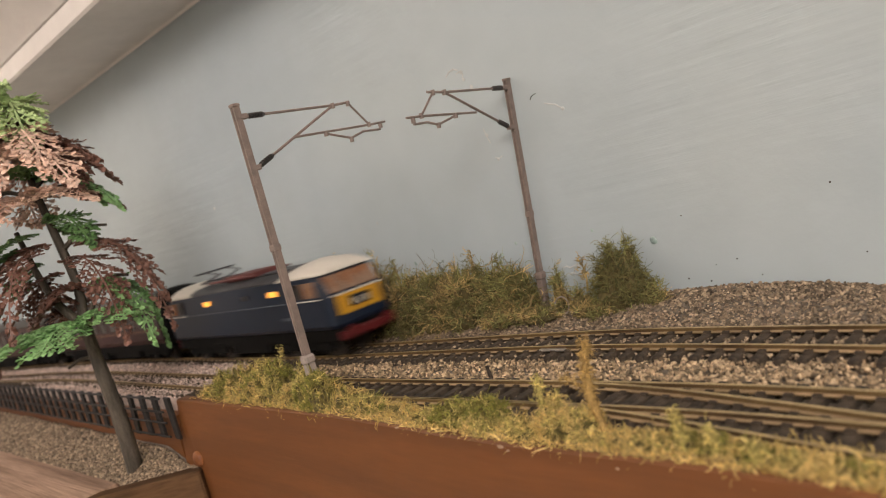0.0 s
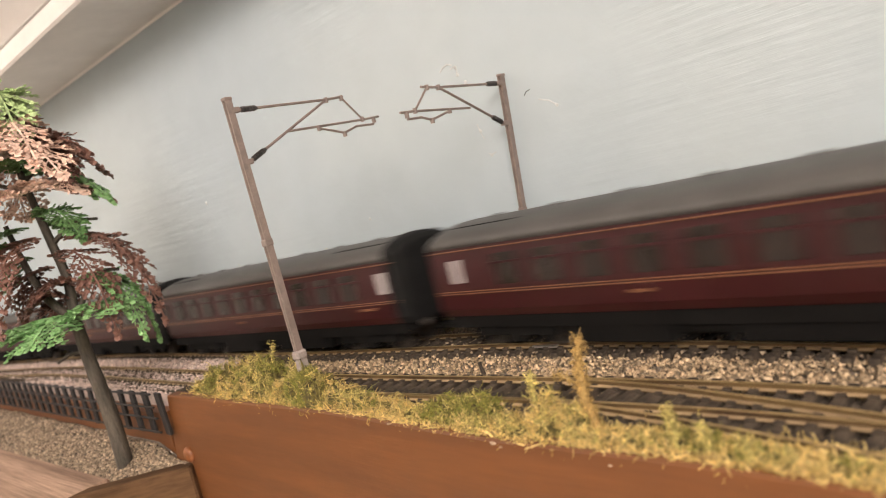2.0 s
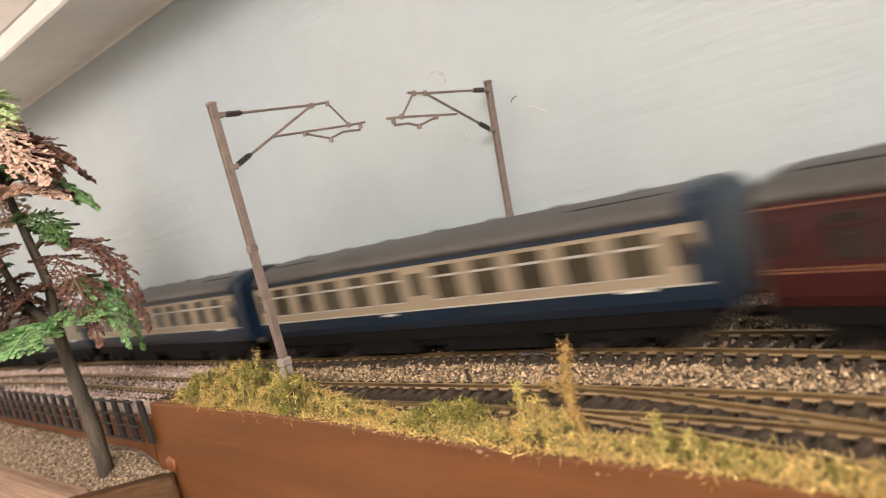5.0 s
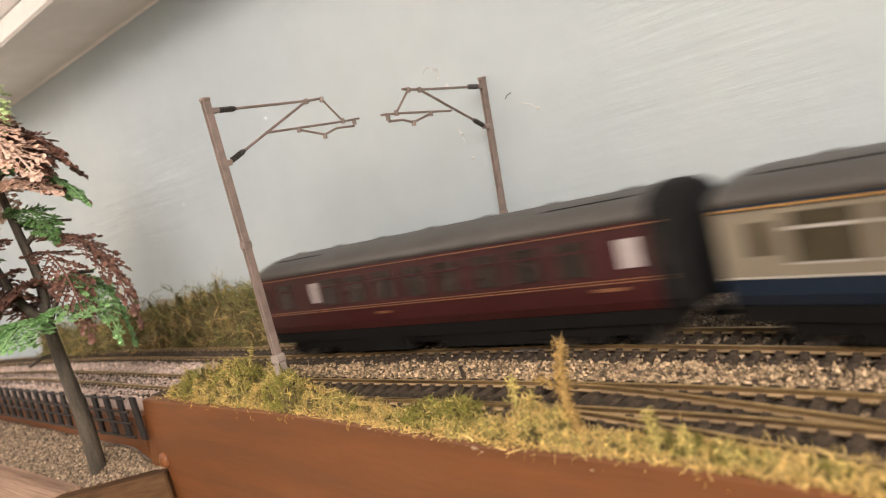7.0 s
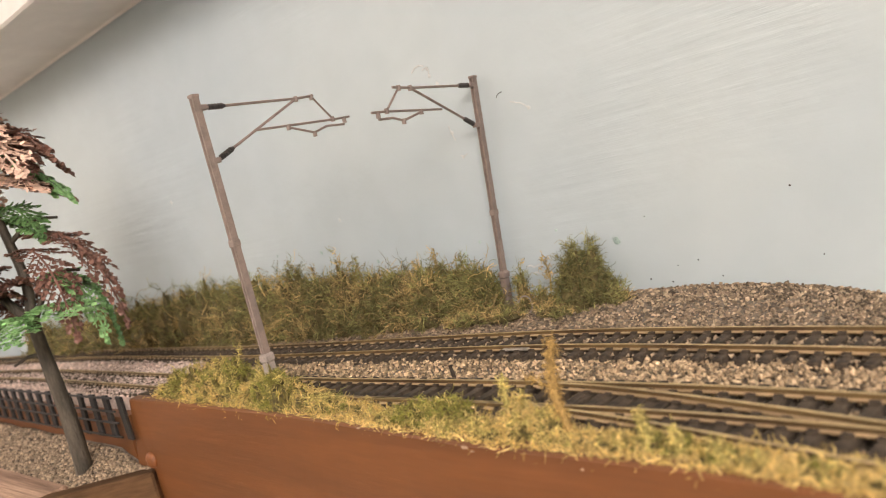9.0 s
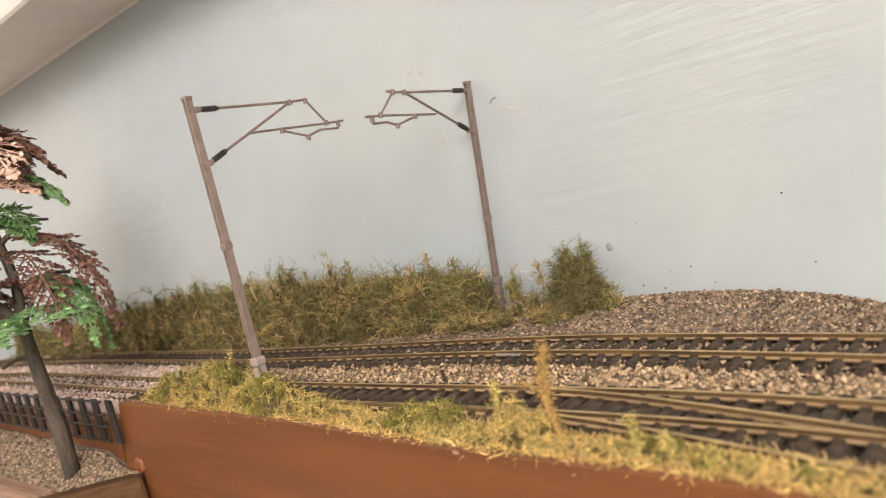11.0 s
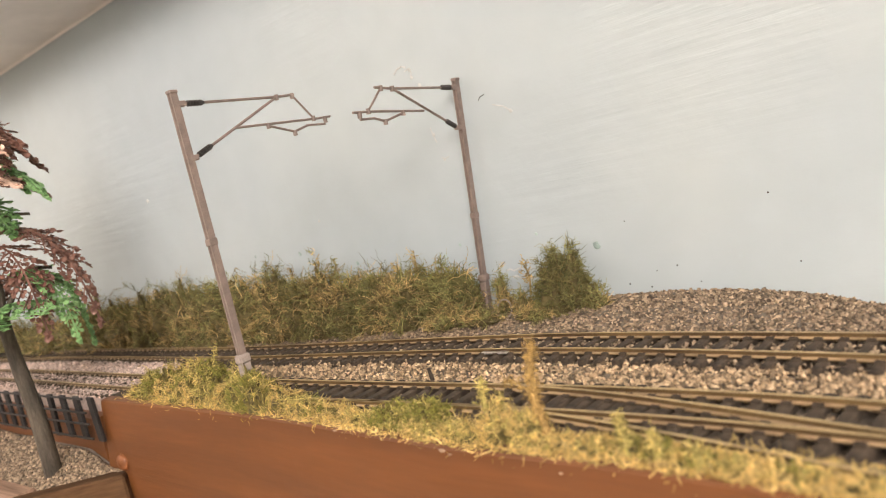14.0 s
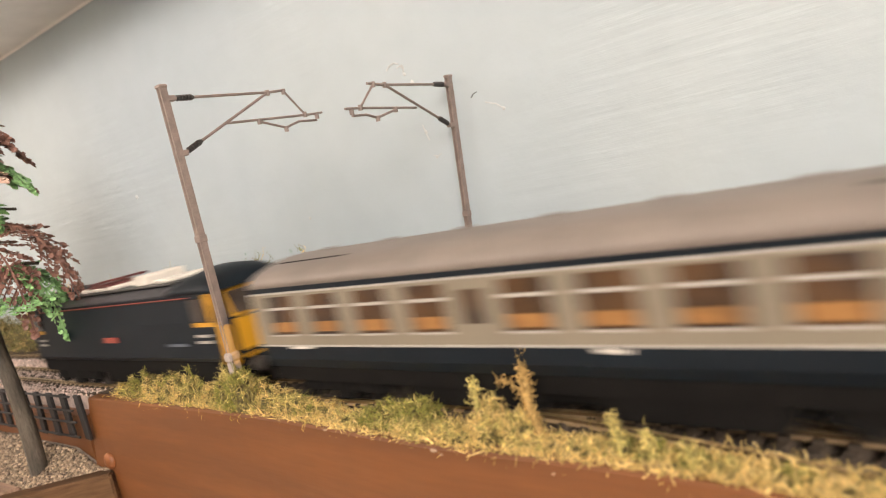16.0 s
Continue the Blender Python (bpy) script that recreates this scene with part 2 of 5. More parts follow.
def box(bm, x0, x1, y0, y1, z0, z1, bevel=0.0):
    g = bmesh.ops.create_cube(bm, size=1.0)
    vs = g["verts"]
    for v in vs:
        v.co = Vector(((x0 + x1) / 2 + v.co.x * (x1 - x0), (y0 + y1) / 2 + v.co.y * (y1 - y0), (z0 + z1) / 2 + v.co.z * (z1 - z0)))
    if bevel:
        es = list({e for v in vs for e in v.link_edges})
        bmesh.ops.bevel(bm, geom=es, offset=bevel, segments=1, affect="EDGES")
    return bm


def boxed(*a, bevel=0.0):
    return box(bmesh.new(), *a, bevel=bevel)


def rod(bm, a, b, r, r2=None, n=8):
    """A capped round bar from a to b."""
    a, b = Vector(a), Vector(b)
    q = (b - a).to_track_quat("Z", "Y")
    ring = []
    for p, rr in ((a, r), (b, r if r2 is None else r2)):
        ring.append([bm.verts.new(p + q @ Vector((rr * math.cos(2 * math.pi * i / n), rr * math.sin(2 * math.pi * i / n), 0))) for i in range(n)])
    for i in range(n):
        bm.faces.new((ring[0][i], ring[0][(i + 1) % n], ring[1][(i + 1) % n], ring[1][i]))
    bm.faces.new(list(reversed(ring[0]))), bm.faces.new(ring[1])
    return bm


def rods(points, r, n=8, r2=None):
    bm = bmesh.new()
    k = len(points) - 1
    for i, (a, b) in enumerate(zip(points[:-1], points[1:])):
        ra = r if r2 is None else r + (r2 - r) * i / k
        rb = r if r2 is None else r + (r2 - r) * (i + 1) / k
        rod(bm, a, b, ra, rb, n)
    return bm


def loft(rings, closed=True, caps=True):
    """A skin over rings of points."""
    bm = bmesh.new()
    vs = [[bm.verts.new(p) for p in ring] for ring in rings]
    n = len(vs[0])
    for r0, r1 in zip(vs[:-1], vs[1:]):
        for i in range(n if closed else n - 1):
            bm.faces.new((r0[i], r0[(i + 1) % n], r1[(i + 1) % n], r1[i]))
    if caps:
        bm.faces.new(list(reversed(vs[0]))), bm.faces.new(vs[-1])
    bmesh.ops.recalc_face_normals(bm, faces=bm.faces)
    return bm


def soup(name, verts, faces):
    me = bpy.data.meshes.new(name)
    me.from_pydata(verts, [], faces)
    return me


# ---- plan: centre lines of the two tracks, as smooth curves y(x) ----
class Line:
    def __init__(self, knots):
        k = np.array(knots)
        self.x, self.y = k[:, 0], k[:, 1]
        n, h = len(k), np.diff(k[:, 0])
        a, b = np.eye(n), np.zeros(n)
        for i in range(1, n - 1):
            a[i, i - 1], a[i, i], a[i, i + 1] = h[i - 1], 2 * (h[i - 1] + h[i]), h[i]
            b[i] = 6 * ((self.y[i + 1] - self.y[i]) / h[i] - (self.y[i] - self.y[i - 1]) / h[i - 1])
        self.h, self.m = h, np.linalg.solve(a, b)
        xs = np.linspace(-4.5, 5.5, 20001)
        ys = self(xs)
        s = np.concatenate([[0], np.cumsum(np.hypot(np.diff(xs), np.diff(ys)))])
        # arc length counts from x = -2 with the value -2
        self.s, self.xs = s - np.interp(-2.0, xs, s) - 2.0, xs

    def __call__(self, q):
        q = np.asarray(q, float)
        lo, hi = self.x[0], self.x[-1]
        c = np.clip(q, lo, hi)
        i = np.clip(np.searchsorted(self.x, c) - 1, 0, len(self.x) - 2)
        t, h = c - self.x[i], self.h[i]
        y = self.y[i] + t * ((self.y[i + 1] - self.y[i]) / h - h * (2 * self.m[i] + self.m[i + 1]) / 6) + t * t * self.m[i] / 2 + t ** 3 * (self.m[i + 1] - self.m[i]) / (6 * h)
        h0, h1 = self.h[0], self.h[-1]
        s0 = (self.y[1] - self.y[0]) / h0 - h0 * self.m[1] / 6
        s1 = (self.y[-1] - self.y[-2]) / h1 + h1 * self.m[-2] / 6
        return y + np.where(q < lo, (q - lo) * s0, 0) + np.where(q > hi, (q - hi) * s1, 0)

    def at(self, s):
        """The point at arc length s, and the heading there."""
        x = float(np.interp(s, self.s, self.xs))
        y = float(self(x))
        d = float(self(x + 0.001) - self(x - 0.001)) / 0.002
        return Vector((x, y, 0)), math.atan(d)


REAR = Line([(-2.0, 0.2505), (-1.2, 0.251), (-0.75, 0.2515), (-0.58, 0.2475), (-0.45, 0.2375), (-0.33, 0.2265), (-0.25, 0.2232), (-0.18, 0.2210),
             (-0.12, 0.2170), (-0.08, 0.2115), (-0.04, 0.2045), (0.0, 0.1965), (0.06, 0.1825), (0.13, 0.161), (0.22, 0.125)])
FRONT = Line([(-2.0, 0.205), (-1.2, 0.2065), (-0.75, 0.2075), (-0.6, 0.2055), (-0.47, 0.1955), (-0.38, 0.1865), (-0.28, 0.1775), (-0.2, 0.1715),
              (-0.1, 0.1653), (-0.06, 0.1614), (-0.0127, 0.1535), (0.0446, 0.1395), (0.1107, 0.1185), (0.198, 0.0830)])
SIDING = Line([(-0.21, 0.1715), (-0.15, 0.1682), (-0.1, 0.1632), (-0.06, 0.1530), (-0.03, 0.1437), (0.02, 0.126), (0.08, 0.100), (0.16, 0.060)])
EDGE = Line([(-0.343, 0.1605), (-0.27, 0.1535), (-0.19, 0.1450), (-0.116, 0.1335), (-0.07, 0.1290), (-0.046, 0.1258), (-0.027, 0.1222),
             (0.02, 0.110), (0.08, 0.085), (0.16, 0.040)])
FENCE = Line([(-1.6, 0.205), (-0.9, 0.199), (-0.7275, 0.187), (-0.5476, 0.173), (-0.4272, 0.1635), (-0.345, 0.158)])
RAIL_TOP = 0.0045
WALL_Y = 0.275


def crest(x):
    """How far back the ballast bank reaches: to the wall, then short of it."""
    return np.interp(x, [-0.105, -0.08, -0.063, -0.0437, -0.0325, 0.0, 0.06], [WALL_Y - 0.001, 0.269, 0.262, 0.250, 0.2405, 0.222, 0.20])


def bank(x, y):
    """Height of the ballast behind the rear track: a bank that rises to a low heap."""
    d = np.clip((y - (REAR(x) + 0.016)) / 0.022, 0, 1)
    return d * np.interp(x, [-0.8, -0.2, -0.12, -0.06, 0.0], [0.0030, 0.0030, 0.0052, 0.0050, 0.0045])


# ---- setting ----
tagged(part("wall_back", boxed(-3.4, 5.4, WALL_Y, WALL_Y + 0.08, -0.9, 0.30), M_WALL), "pale blue painted plaster wall behind the railway", "wall", kind="structure")
# the beam's underside rises a little to the wall and ends in a soft plaster cove
beam_ring = [(0.209, 0.2275), (0.2075, 0.229), (0.2075, 0.240), (0.209, 0.2415), (WALL_Y - 0.001, 0.2415), (WALL_Y - 0.001, 0.2286), (WALL_Y - 0.0016, 0.2297), (WALL_Y - 0.003, 0.2302)]
tagged(part("beam", loft([[(x, y, z) for y, z in beam_ring] for x in (-3.4, 5.4)]), M_SOFFIT), "off-white boxed beam under the sloping ceiling", "beam", kind="structure")
sl = [(0.2085, 0.243), (-0.6, 0.92), (-0.6, 1.0), (0.29, 0.255), (0.29, 0.243)]
slope_bm = loft([[(x, y, z) for y, z in sl] for x in (-3.4, 5.4)])
tagged(part("ceiling_slope", slope_bm, M_WHITE), "white sloping loft ceiling", "ceiling", kind="structure")
tagged(part("ceiling", boxed(-3.4, 5.4, -3.0, -0.602, 0.92, 1.0), M_WHITE), "flat white loft ceiling", "ceiling", kind="structure")
tagged(part("wall_south", boxed(-3.4, 5.4, -3.08, -3.0, -0.9, 1.0), M_WHITE), "plain white wall", "wall", kind="structure")
tagged(part("wall_west", boxed(-3.48, -3.4, -3.08, 0.36, -0.9, 1.0), M_WHITE), "plain white wall", "wall", kind="structure")
tagged(part("wall_east", boxed(5.4, 5.48, -3.08, 0.36, -0.9, 1.0), M_WHITE), "plain white wall", "wall", kind="structure")
# added floor out of view, closes the room and reflects light upwards
tagged(part("floor", boxed(-3.48, 5.48, -3.08, 0.36, -0.98, -0.9), M_FLOOR), "unseen plain floor, made pale to bounce light upwards", "floor", kind="structure")


def strip(x0, x1, step, near, far, z, rows=2, under=0.012):
    """A slab between two curves y(x), with a top height z(x, y)."""
    xs = np.arange(x0, x1 + step / 2, step)
    top = []
    for x in xs:
        ys = np.linspace(float(near(x)), float(far(x)), rows)
        top.append([(x, y, float(z(x, y))) for y in ys])
    verts, faces, n = [p for r in top for p in r], [], rows
    k = len(verts)
    verts += [(x, y, -under) for x, y, _ in verts]
    m = len(xs)
    for i in range(m - 1):
        for j in range(n - 1):
            a = i * n + j
            faces.append((a, a + n, a + n + 1, a + 1))
            faces.append((k + a, k + a + 1, k + a + n + 1, k + a + n))
        for j, flip in ((0, 0), (n - 1, 1)):
            a = i * n + j
            f = (a, k + a, k + a + n, a + n)
            faces.append(f[::-1] if flip else f)
    for i, flip in ((0, 1), (m - 1, 0)):
        for j in range(n - 1):
            a = i * n + j
            f = (a, k + a, k + a + 1, a + 1)
            faces.append(f[::-1] if flip else f)
    return verts, faces


def far_edge(x):
    return np.where(np.asarray(x) > 0.06, REAR(x) + 0.024, crest(x))


baseboard = thing("baseboard", "plywood railway baseboard with glued grey-brown ballast", "baseboard", kind="structure")
v, f = strip(-0.34, 4.6, 0.01, lambda x: EDGE(x) + 0.0062, far_edge, lambda x, y: 0.0003 + bank(x, y) + 0.0006 * noise.noise(Vector((x * 90, y * 90, 0))), rows=24)
mesh_part("ballast_bed", soup("ballast_bed", v, f), M_GROUND, baseboard)
v, f = strip(-3.3, -0.342, 0.012, lambda x: FENCE(np.maximum(x, -1.6)) + 0.0105, far_edge, lambda x, y: 0.0003 + bank(x, y) + 0.0006 * noise.noise(Vector((x * 90, y * 90, 0))), rows=18)
mesh_part("pale_bed", soup("pale_bed", v, f), M_PALE, baseboard, "pale powdery ballast bed")

# painted fascia boards
fascia = thing("fascia_board", "orange-brown painted wooden fascia board with a screw cap", "board")
xs = np.arange(-0.343, 0.62, 0.01)
rings = []
for i, x in enumerate(xs):
    y = float(EDGE(x))
    # the sawn end is not square
    top_out, low_out = (0.003, 0.031) if i == 0 else (0.0, 0.0)
    rings.append([(x - top_out, y, 0.0035), (x - low_out, y, -0.095), (x - low_out, y + 0.006, -0.095), (x - top_out, y + 0.006, 0.0035)])
fb = loft(rings)
bmesh.ops.bevel(fb, geom=[e for e in fb.edges if e.verts[0].co.z > 0 and e.verts[1].co.z > 0 and abs(e.verts[0].co.x - e.verts[1].co.x) > 0.001], offset=0.0006, segments=1, affect="EDGES")
part("board", fb, M_BOARD, fascia)
sc = bmesh.new()
bmesh.ops.create_uvsphere(sc, u_segments=16, v_segments=8, radius=0.0042)
for q in sc.verts:
    q.co = Vector((q.co.x, q.co.y * 0.55, q.co.z)) + Vector((-0.3395, 0.1596, -0.0276))
part("screw_cap", sc, M_SCREW, fascia, "painted-over round screw cap", smooth=True)

M_EDGECHIP = material("bare_pale_chip", (0.44, 0.32, 0.22), 0.8, 0.3, 300)
for x, w, z in ((-0.1165, 0.0011, 0.0026), (-0.1140, 0.0006, 0.0018), (-0.163, 0.0008, 0.0032), (-0.081, 0.0005, 0.0008)):
    bm = bmesh.new()
    bmesh.ops.create_icosphere(bm, subdivisions=2, radius=1.0)
    for q in bm.verts:
        k = 1 + 0.45 * noise.noise(q.co * 2.3 + Vector((x * 900, 0, 0)))
        q.co = Vector((q.co.x * w * k, q.co.y * 0.0005, q.co.z * w * 0.45 * k)) + Vector((x, float(EDGE(x)), z))
    part("paint_chip", bm, M_EDGECHIP, fascia, "pale bare chip")

ledge = thing("side_board", "orange-brown painted board below the lineside fence", "board")
xs = np.arange(-1.6, -0.346, 0.02)
part("board", loft([[(x, float(FENCE(x)) + 0.0035, -0.0075), (x, float(FENCE(x)) + 0.0035, -0.04), (x, float(FENCE(x)) + 0.010, -0.04), (x, float(FENCE(x)) + 0.010, -0.0065)] for x in xs]), M_BOARD, ledge)


# ---- lower ground on the left: gravel, plank and dark batten ----
def low_near(x):
    """The near rim of the sunken gravel: the plank, then the batten."""
    return np.maximum(0.1375 - 0.045 * (x + 0.40), 0.1585 + 0.871 * (x + 0.351))


def low_height(x, y):
    up = np.clip((y - low_near(x)) / 0.028, 0, 1)
    return -0.0340 + 0.0105 * up + 0.0016 * noise.noise(Vector((x * 30, float(y) * 30, 3)))


lower = thing("lower_ground", "sunken gravel strip below the lineside fence", "ground", kind="structure")
v, f = strip(-1.6, -0.346, 0.012, low_near, lambda x: FENCE(np.minimum(x, -0.345)) + 0.003, lambda x, y: low_height(x, y), rows=14, under=0.06)
mesh_part("gravel_bed", soup("gravel_bed", v, f), M_GROUND, lower)
plank = thing("plank", "pale weathered wooden plank beside the gravel", "plank")
part("board", boxed(-0.6, 0.6, -0.018, 0.018, -0.012, 0.0, bevel=0.0012), M_RAWWOOD, plank)
plank.matrix_basis = pose(-0.984, 0.1455, -0.0322, 0, 0, -2.6)
batten = thing("batten", "dark brown wooden batten against the fascia", "batten")
part("board", boxed(-0.0915, 0.0075, -0.010, 0.0, -0.06, 0.0, bevel=0.001), M_DARKWOOD, batten)
batten.matrix_basis = pose(-0.3492, 0.1592, -0.0325, 0, 0, 41)


# ---- track ----
RAIL = [(-0.0014, 0.0027), (0.0014, 0.0027), (0.0014, 0.0030), (0.0003, 0.0033), (0.0003, 0.0039), (0.0006, 0.0040), (0.0006, 0.0045), (-0.0006, 0.0045),
        (-0.0006, 0.0040), (-0.0003, 0.0039), (-0.0003, 0.0033), (-0.0014, 0.0030)]


def rail_mesh(line, side, x0, x1):
    rings = []
    for x in np.concatenate([np.arange(x0, min(x1, 0.3), 0.006), np.arange(max(x0, 0.3), x1, 0.1)]) if x1 > 0.3 else np.arange(x0, x1, 0.006):
        p, a = line.at(float(np.interp(x, line.xs, line.s)))
        nrm = Vector((-math.sin(a), math.cos(a), 0))
        c = p + nrm * side
        rings.append([c + nrm * o + Vector((0, 0, z)) for o, z in RAIL])
    bm = loft(rings)
    me = bpy.data.meshes.new("rail")
    bm.to_mesh(me)
    bm.free()
    me.materials.append(M_RAIL), me.materials.append(M_RAILTOP), me.materials.append(M_RAILFOOT)
    for p in me.polygons:
        if p.normal.z > 0.9 and p.center.z > 0.0044:
            p.material_index = 1
        elif p.center.z < 0.0032 and p.normal.z > 0.3:
            # painted glint along the top of the foot
            p.material_index = 2
    return me


SLEEPER = bpy.data.meshes.new("sleeper")
sb = boxed(-0.0015, 0.0015, -0.0150, 0.0150, 0.0003, 0.0027, bevel=0.0003)
for side in (-0.00825, 0.00825):
    for o in (-0.0017, 0.0017):
        box(sb, -0.0011, 0.0011, side + o - 0.0006, side + o + 0.0006, 0.0026, 0.0035)
sb.to_mesh(SLEEPER)
sb.free()
SLEEPER.materials.append(M_SLEEPER)


def track(label, line, x0, x1, near0, near1, pitch=0.0066):
    tr = thing("railway_track", label, "track", "model railway tracks")
    for side in (-0.00825, 0.00825):
        mesh_part("rail", rail_mesh(line, side, x0, x1), M_RAIL, tr)
    s = float(np.interp(x0, line.xs, line.s))
    end = float(np.interp(x1, line.xs, line.s))
    vs, fs = [], []
    base = [v.co.copy() for v in SLEEPER.vertices]
    polys = [tuple(p.vertices) for p in SLEEPER.polygons]
    while s < end:
        p, a = line.at(s)
        a += random.uniform(-0.012, 0.012)
        m = pose(p.x, p.y, random.uniform(-0.0001, 0.0001), 0, 0, math.degrees(a))
        if near0 < p.x < near1:
            ob = new("sleeper", SLEEPER)
            ob.parent = tr
            ob.matrix_basis = m
        else:
            k = len(vs)
            vs += [m @ c for c in base]
            fs += [tuple(i + k for i in q) for q in polys]
        s += pitch
    if vs:
        far = mesh_part("far_sleepers", soup("far_sleepers", vs, fs), M_SLEEPER, tr)
        far["kind"] = "stuff"
    return tr


track("rear model railway track on black plastic sleepers", REAR, -3.3, 4.5, -1.0, 0.03)
track("front model railway track on black plastic sleepers with a turnout", FRONT, -3.3, 4.5, -1.0, 0.03)
siding = thing("turnout_branch", "diverging turnout rails on black plastic sleepers", "track", "model railway tracks")
for side in (-0.00825, 0.00825):
    mesh_part("rail", rail_mesh(SIDING, side, -0.118 if side > 0 else -0.20, 0.3), M_RAIL, siding)
s = float(np.interp(-0.10, SIDING.xs, SIDING.s))
while s < 0.09:
    p, a = SIDING.at(s)
    ob = new("sleeper", SLEEPER)
    ob.parent = siding
    ob.matrix_basis = pose(p.x, p.y, -0.0003, 0, 0, math.degrees(a))
    s += 0.0071
peg = thing("track_peg", "small dark peg standing in the ballast", "peg", at=(-0.163, 0.190, 0.0))
part("stem", rods([(0.0004, 0, -0.001), (-0.0006, 0, 0.0050)], 0.0009, 7, 0.0006), M_SLEEPER, peg)
clip = thing("rail_joiner", "silver rail joiner on the rear track", "rail joiner")
p, a = REAR.at(-0.146)
clip.matrix_basis = pose(p.x, p.y, 0, 0, 0, math.degrees(a))
part("sleeve", boxed(-0.006, 0.006, -0.0102, -0.0064, 0.0028, 0.0037, bevel=0.0003), material("tarnished_silver", (0.6, 0.57, 0.52), 0.35, 0.3, 400, metal=0.8), clip)


# ---- loose stones ----
ICO = bmesh.new()
bmesh.ops.create_icosphere(ICO, subdivisions=1, radius=1.0)
bmesh.ops.dissolve_verts(ICO, verts=[v for v in ICO.verts if v.index % 3 == 2])
bmesh.ops.triangulate(ICO, faces=ICO.faces)
ICO.verts.index_update()
ICO_V = np.array([v.co[:] for v in ICO.verts])
ICO_F = np.array([[v.index for v in fa.verts] for fa in ICO.faces])
ICO.free()


def stones(name, places, sizes, mat, label, parent):
    """One mesh of many chips, each a squashed, jittered and turned lump."""
    rng = np.random.default_rng(len(places))
    n, k = len(places), len(ICO_V)
    sh = ICO_V[None] * rng.uniform(0.82, 1.15, (n, k, 1)) * rng.uniform(0.68, 1.2, (n, 1, 3))
    q = rng.normal(size=(n, 4))
    q /= np.linalg.norm(q, axis=1, keepdims=True)
    w, x, y, z = q.T
    rot = np.stack([1 - 2 * (y * y + z * z), 2 * (x * y - z * w), 2 * (x * z + y * w), 2 * (x * y + z * w), 1 - 2 * (x * x + z * z), 2 * (y * z - x * w),
                    2 * (x * z - y * w), 2 * (y * z + x * w), 1 - 2 * (x * x + y * y)], 1).reshape(n, 3, 3)
    v = np.einsum("nij,nkj->nki", rot, sh) * sizes[:, None, None] + places[:, None]
    fa = (ICO_F[None] + (np.arange(n) * k)[:, None, None]).reshape(-1, 3)
    me = bpy.data.meshes.new(name)
    me.vertices.add(n * k)
    me.vertices.foreach_set("co", v.reshape(-1))
    me.loops.add(fa.size)
    me.loops.foreach_set("vertex_index", fa.reshape(-1).astype(np.int32))
    me.polygons.add(len(fa))
    me.polygons.foreach_set("loop_start", np.arange(0, fa.size, 3, dtype=np.int32))
    me.update(calc_edges=True)
    me.validate()
    ob = mesh_part(name, me, mat)
    tagged(ob, label, "gravel", kind="stuff")
    return ob


def scatter(n, x0, x1, near, far, z, size, seed, avoid=()):
    rng = np.random.default_rng(seed)
    # denser towards the camera's end
    u = rng.random(n)
    x = x1 - (x1 - x0) * u ** 1.35
    lo, hi = near(x), far(x)
    y = lo + (hi - lo) * rng.random(n)
    keep = np.ones(n, bool)
    for line, half in avoid:
        keep &= np.abs(y - line(x)) > half
    x, y = x[keep], y[keep]
    s = size * rng.uniform(0.5, 1.3, len(x)) * np.where(rng.random(len(x)) < 0.08, 1.35, 1.0)
    return np.stack([x, y, np.array([z(a, b) for a, b in zip(x, y)]) + s * 0.25], 1), s


p, s = scatter(19000, -0.95, 0.06, lambda x: FRONT(x) + 0.0105, lambda x: REAR(x) - 0.0125, lambda x, y: 0.0008 + 0.0012 * noise.noise(Vector((x * 60, y * 60, 1))), 0.00080, 1)
stones("ballast_between_tracks", p, s, M_STONE, "mixed tan and grey stone ballast between the tracks", baseboard)
p, s = scatter(38000, -0.75, 0.06, lambda x: REAR(x) + 0.0115, crest, lambda x, y: float(bank(x, y)) + 0.0002, 0.00072, 2)
stones("ballast_bank", p, s, M_STONE_GREY, "grey-brown stone ballast heaped against the wall", baseboard)
p, s = scatter(11000, -0.8, 0.06, lambda x: REAR(x) - 0.0125, lambda x: REAR(x) + 0.0125, lambda x, y: 0.0017, 0.00065, 3, [(lambda x: REAR(x) - 0.00825, 0.0018), (lambda x: REAR(x) + 0.00825, 0.0018)])
stones("ballast_under_rear_track", p, s, M_STONE_GREY, "stone chips between the rear sleepers", baseboard)
p, s = scatter(6000, -0.8, 0.06, lambda x: FRONT(x) - 0.0125, lambda x: FRONT(x) + 0.0105, lambda x, y: 0.0006, 0.00060, 4, [(lambda x: FRONT(x) - 0.00825, 0.0018), (lambda x: FRONT(x) + 0.00825, 0.0018)])
stones("ballast_under_front_track", p, s, M_STONE_GREY, "stone chips between the front sleepers", baseboard)
p, s = scatter(3500, -1.0, -0.345, lambda x: FENCE(x) + 0.011, lambda x: FRONT(x) - 0.013, lambda x, y: 0.0004, 0.0007, 5)
stones("pale_ballast_edge", p, s, M_STONE_PALE, "pale stone chips along the edge by the fence", baseboard)
p, s = scatter(24000, -0.9, -0.345, low_near, lambda x: FENCE(np.minimum(x, -0.345)) + 0.001, lambda x, y: float(low_height(x, y)), 0.00095, 6)
stones("lower_gravel", p, s, M_STONE_GREY, "loose brown and grey gravel under the tree", lower)


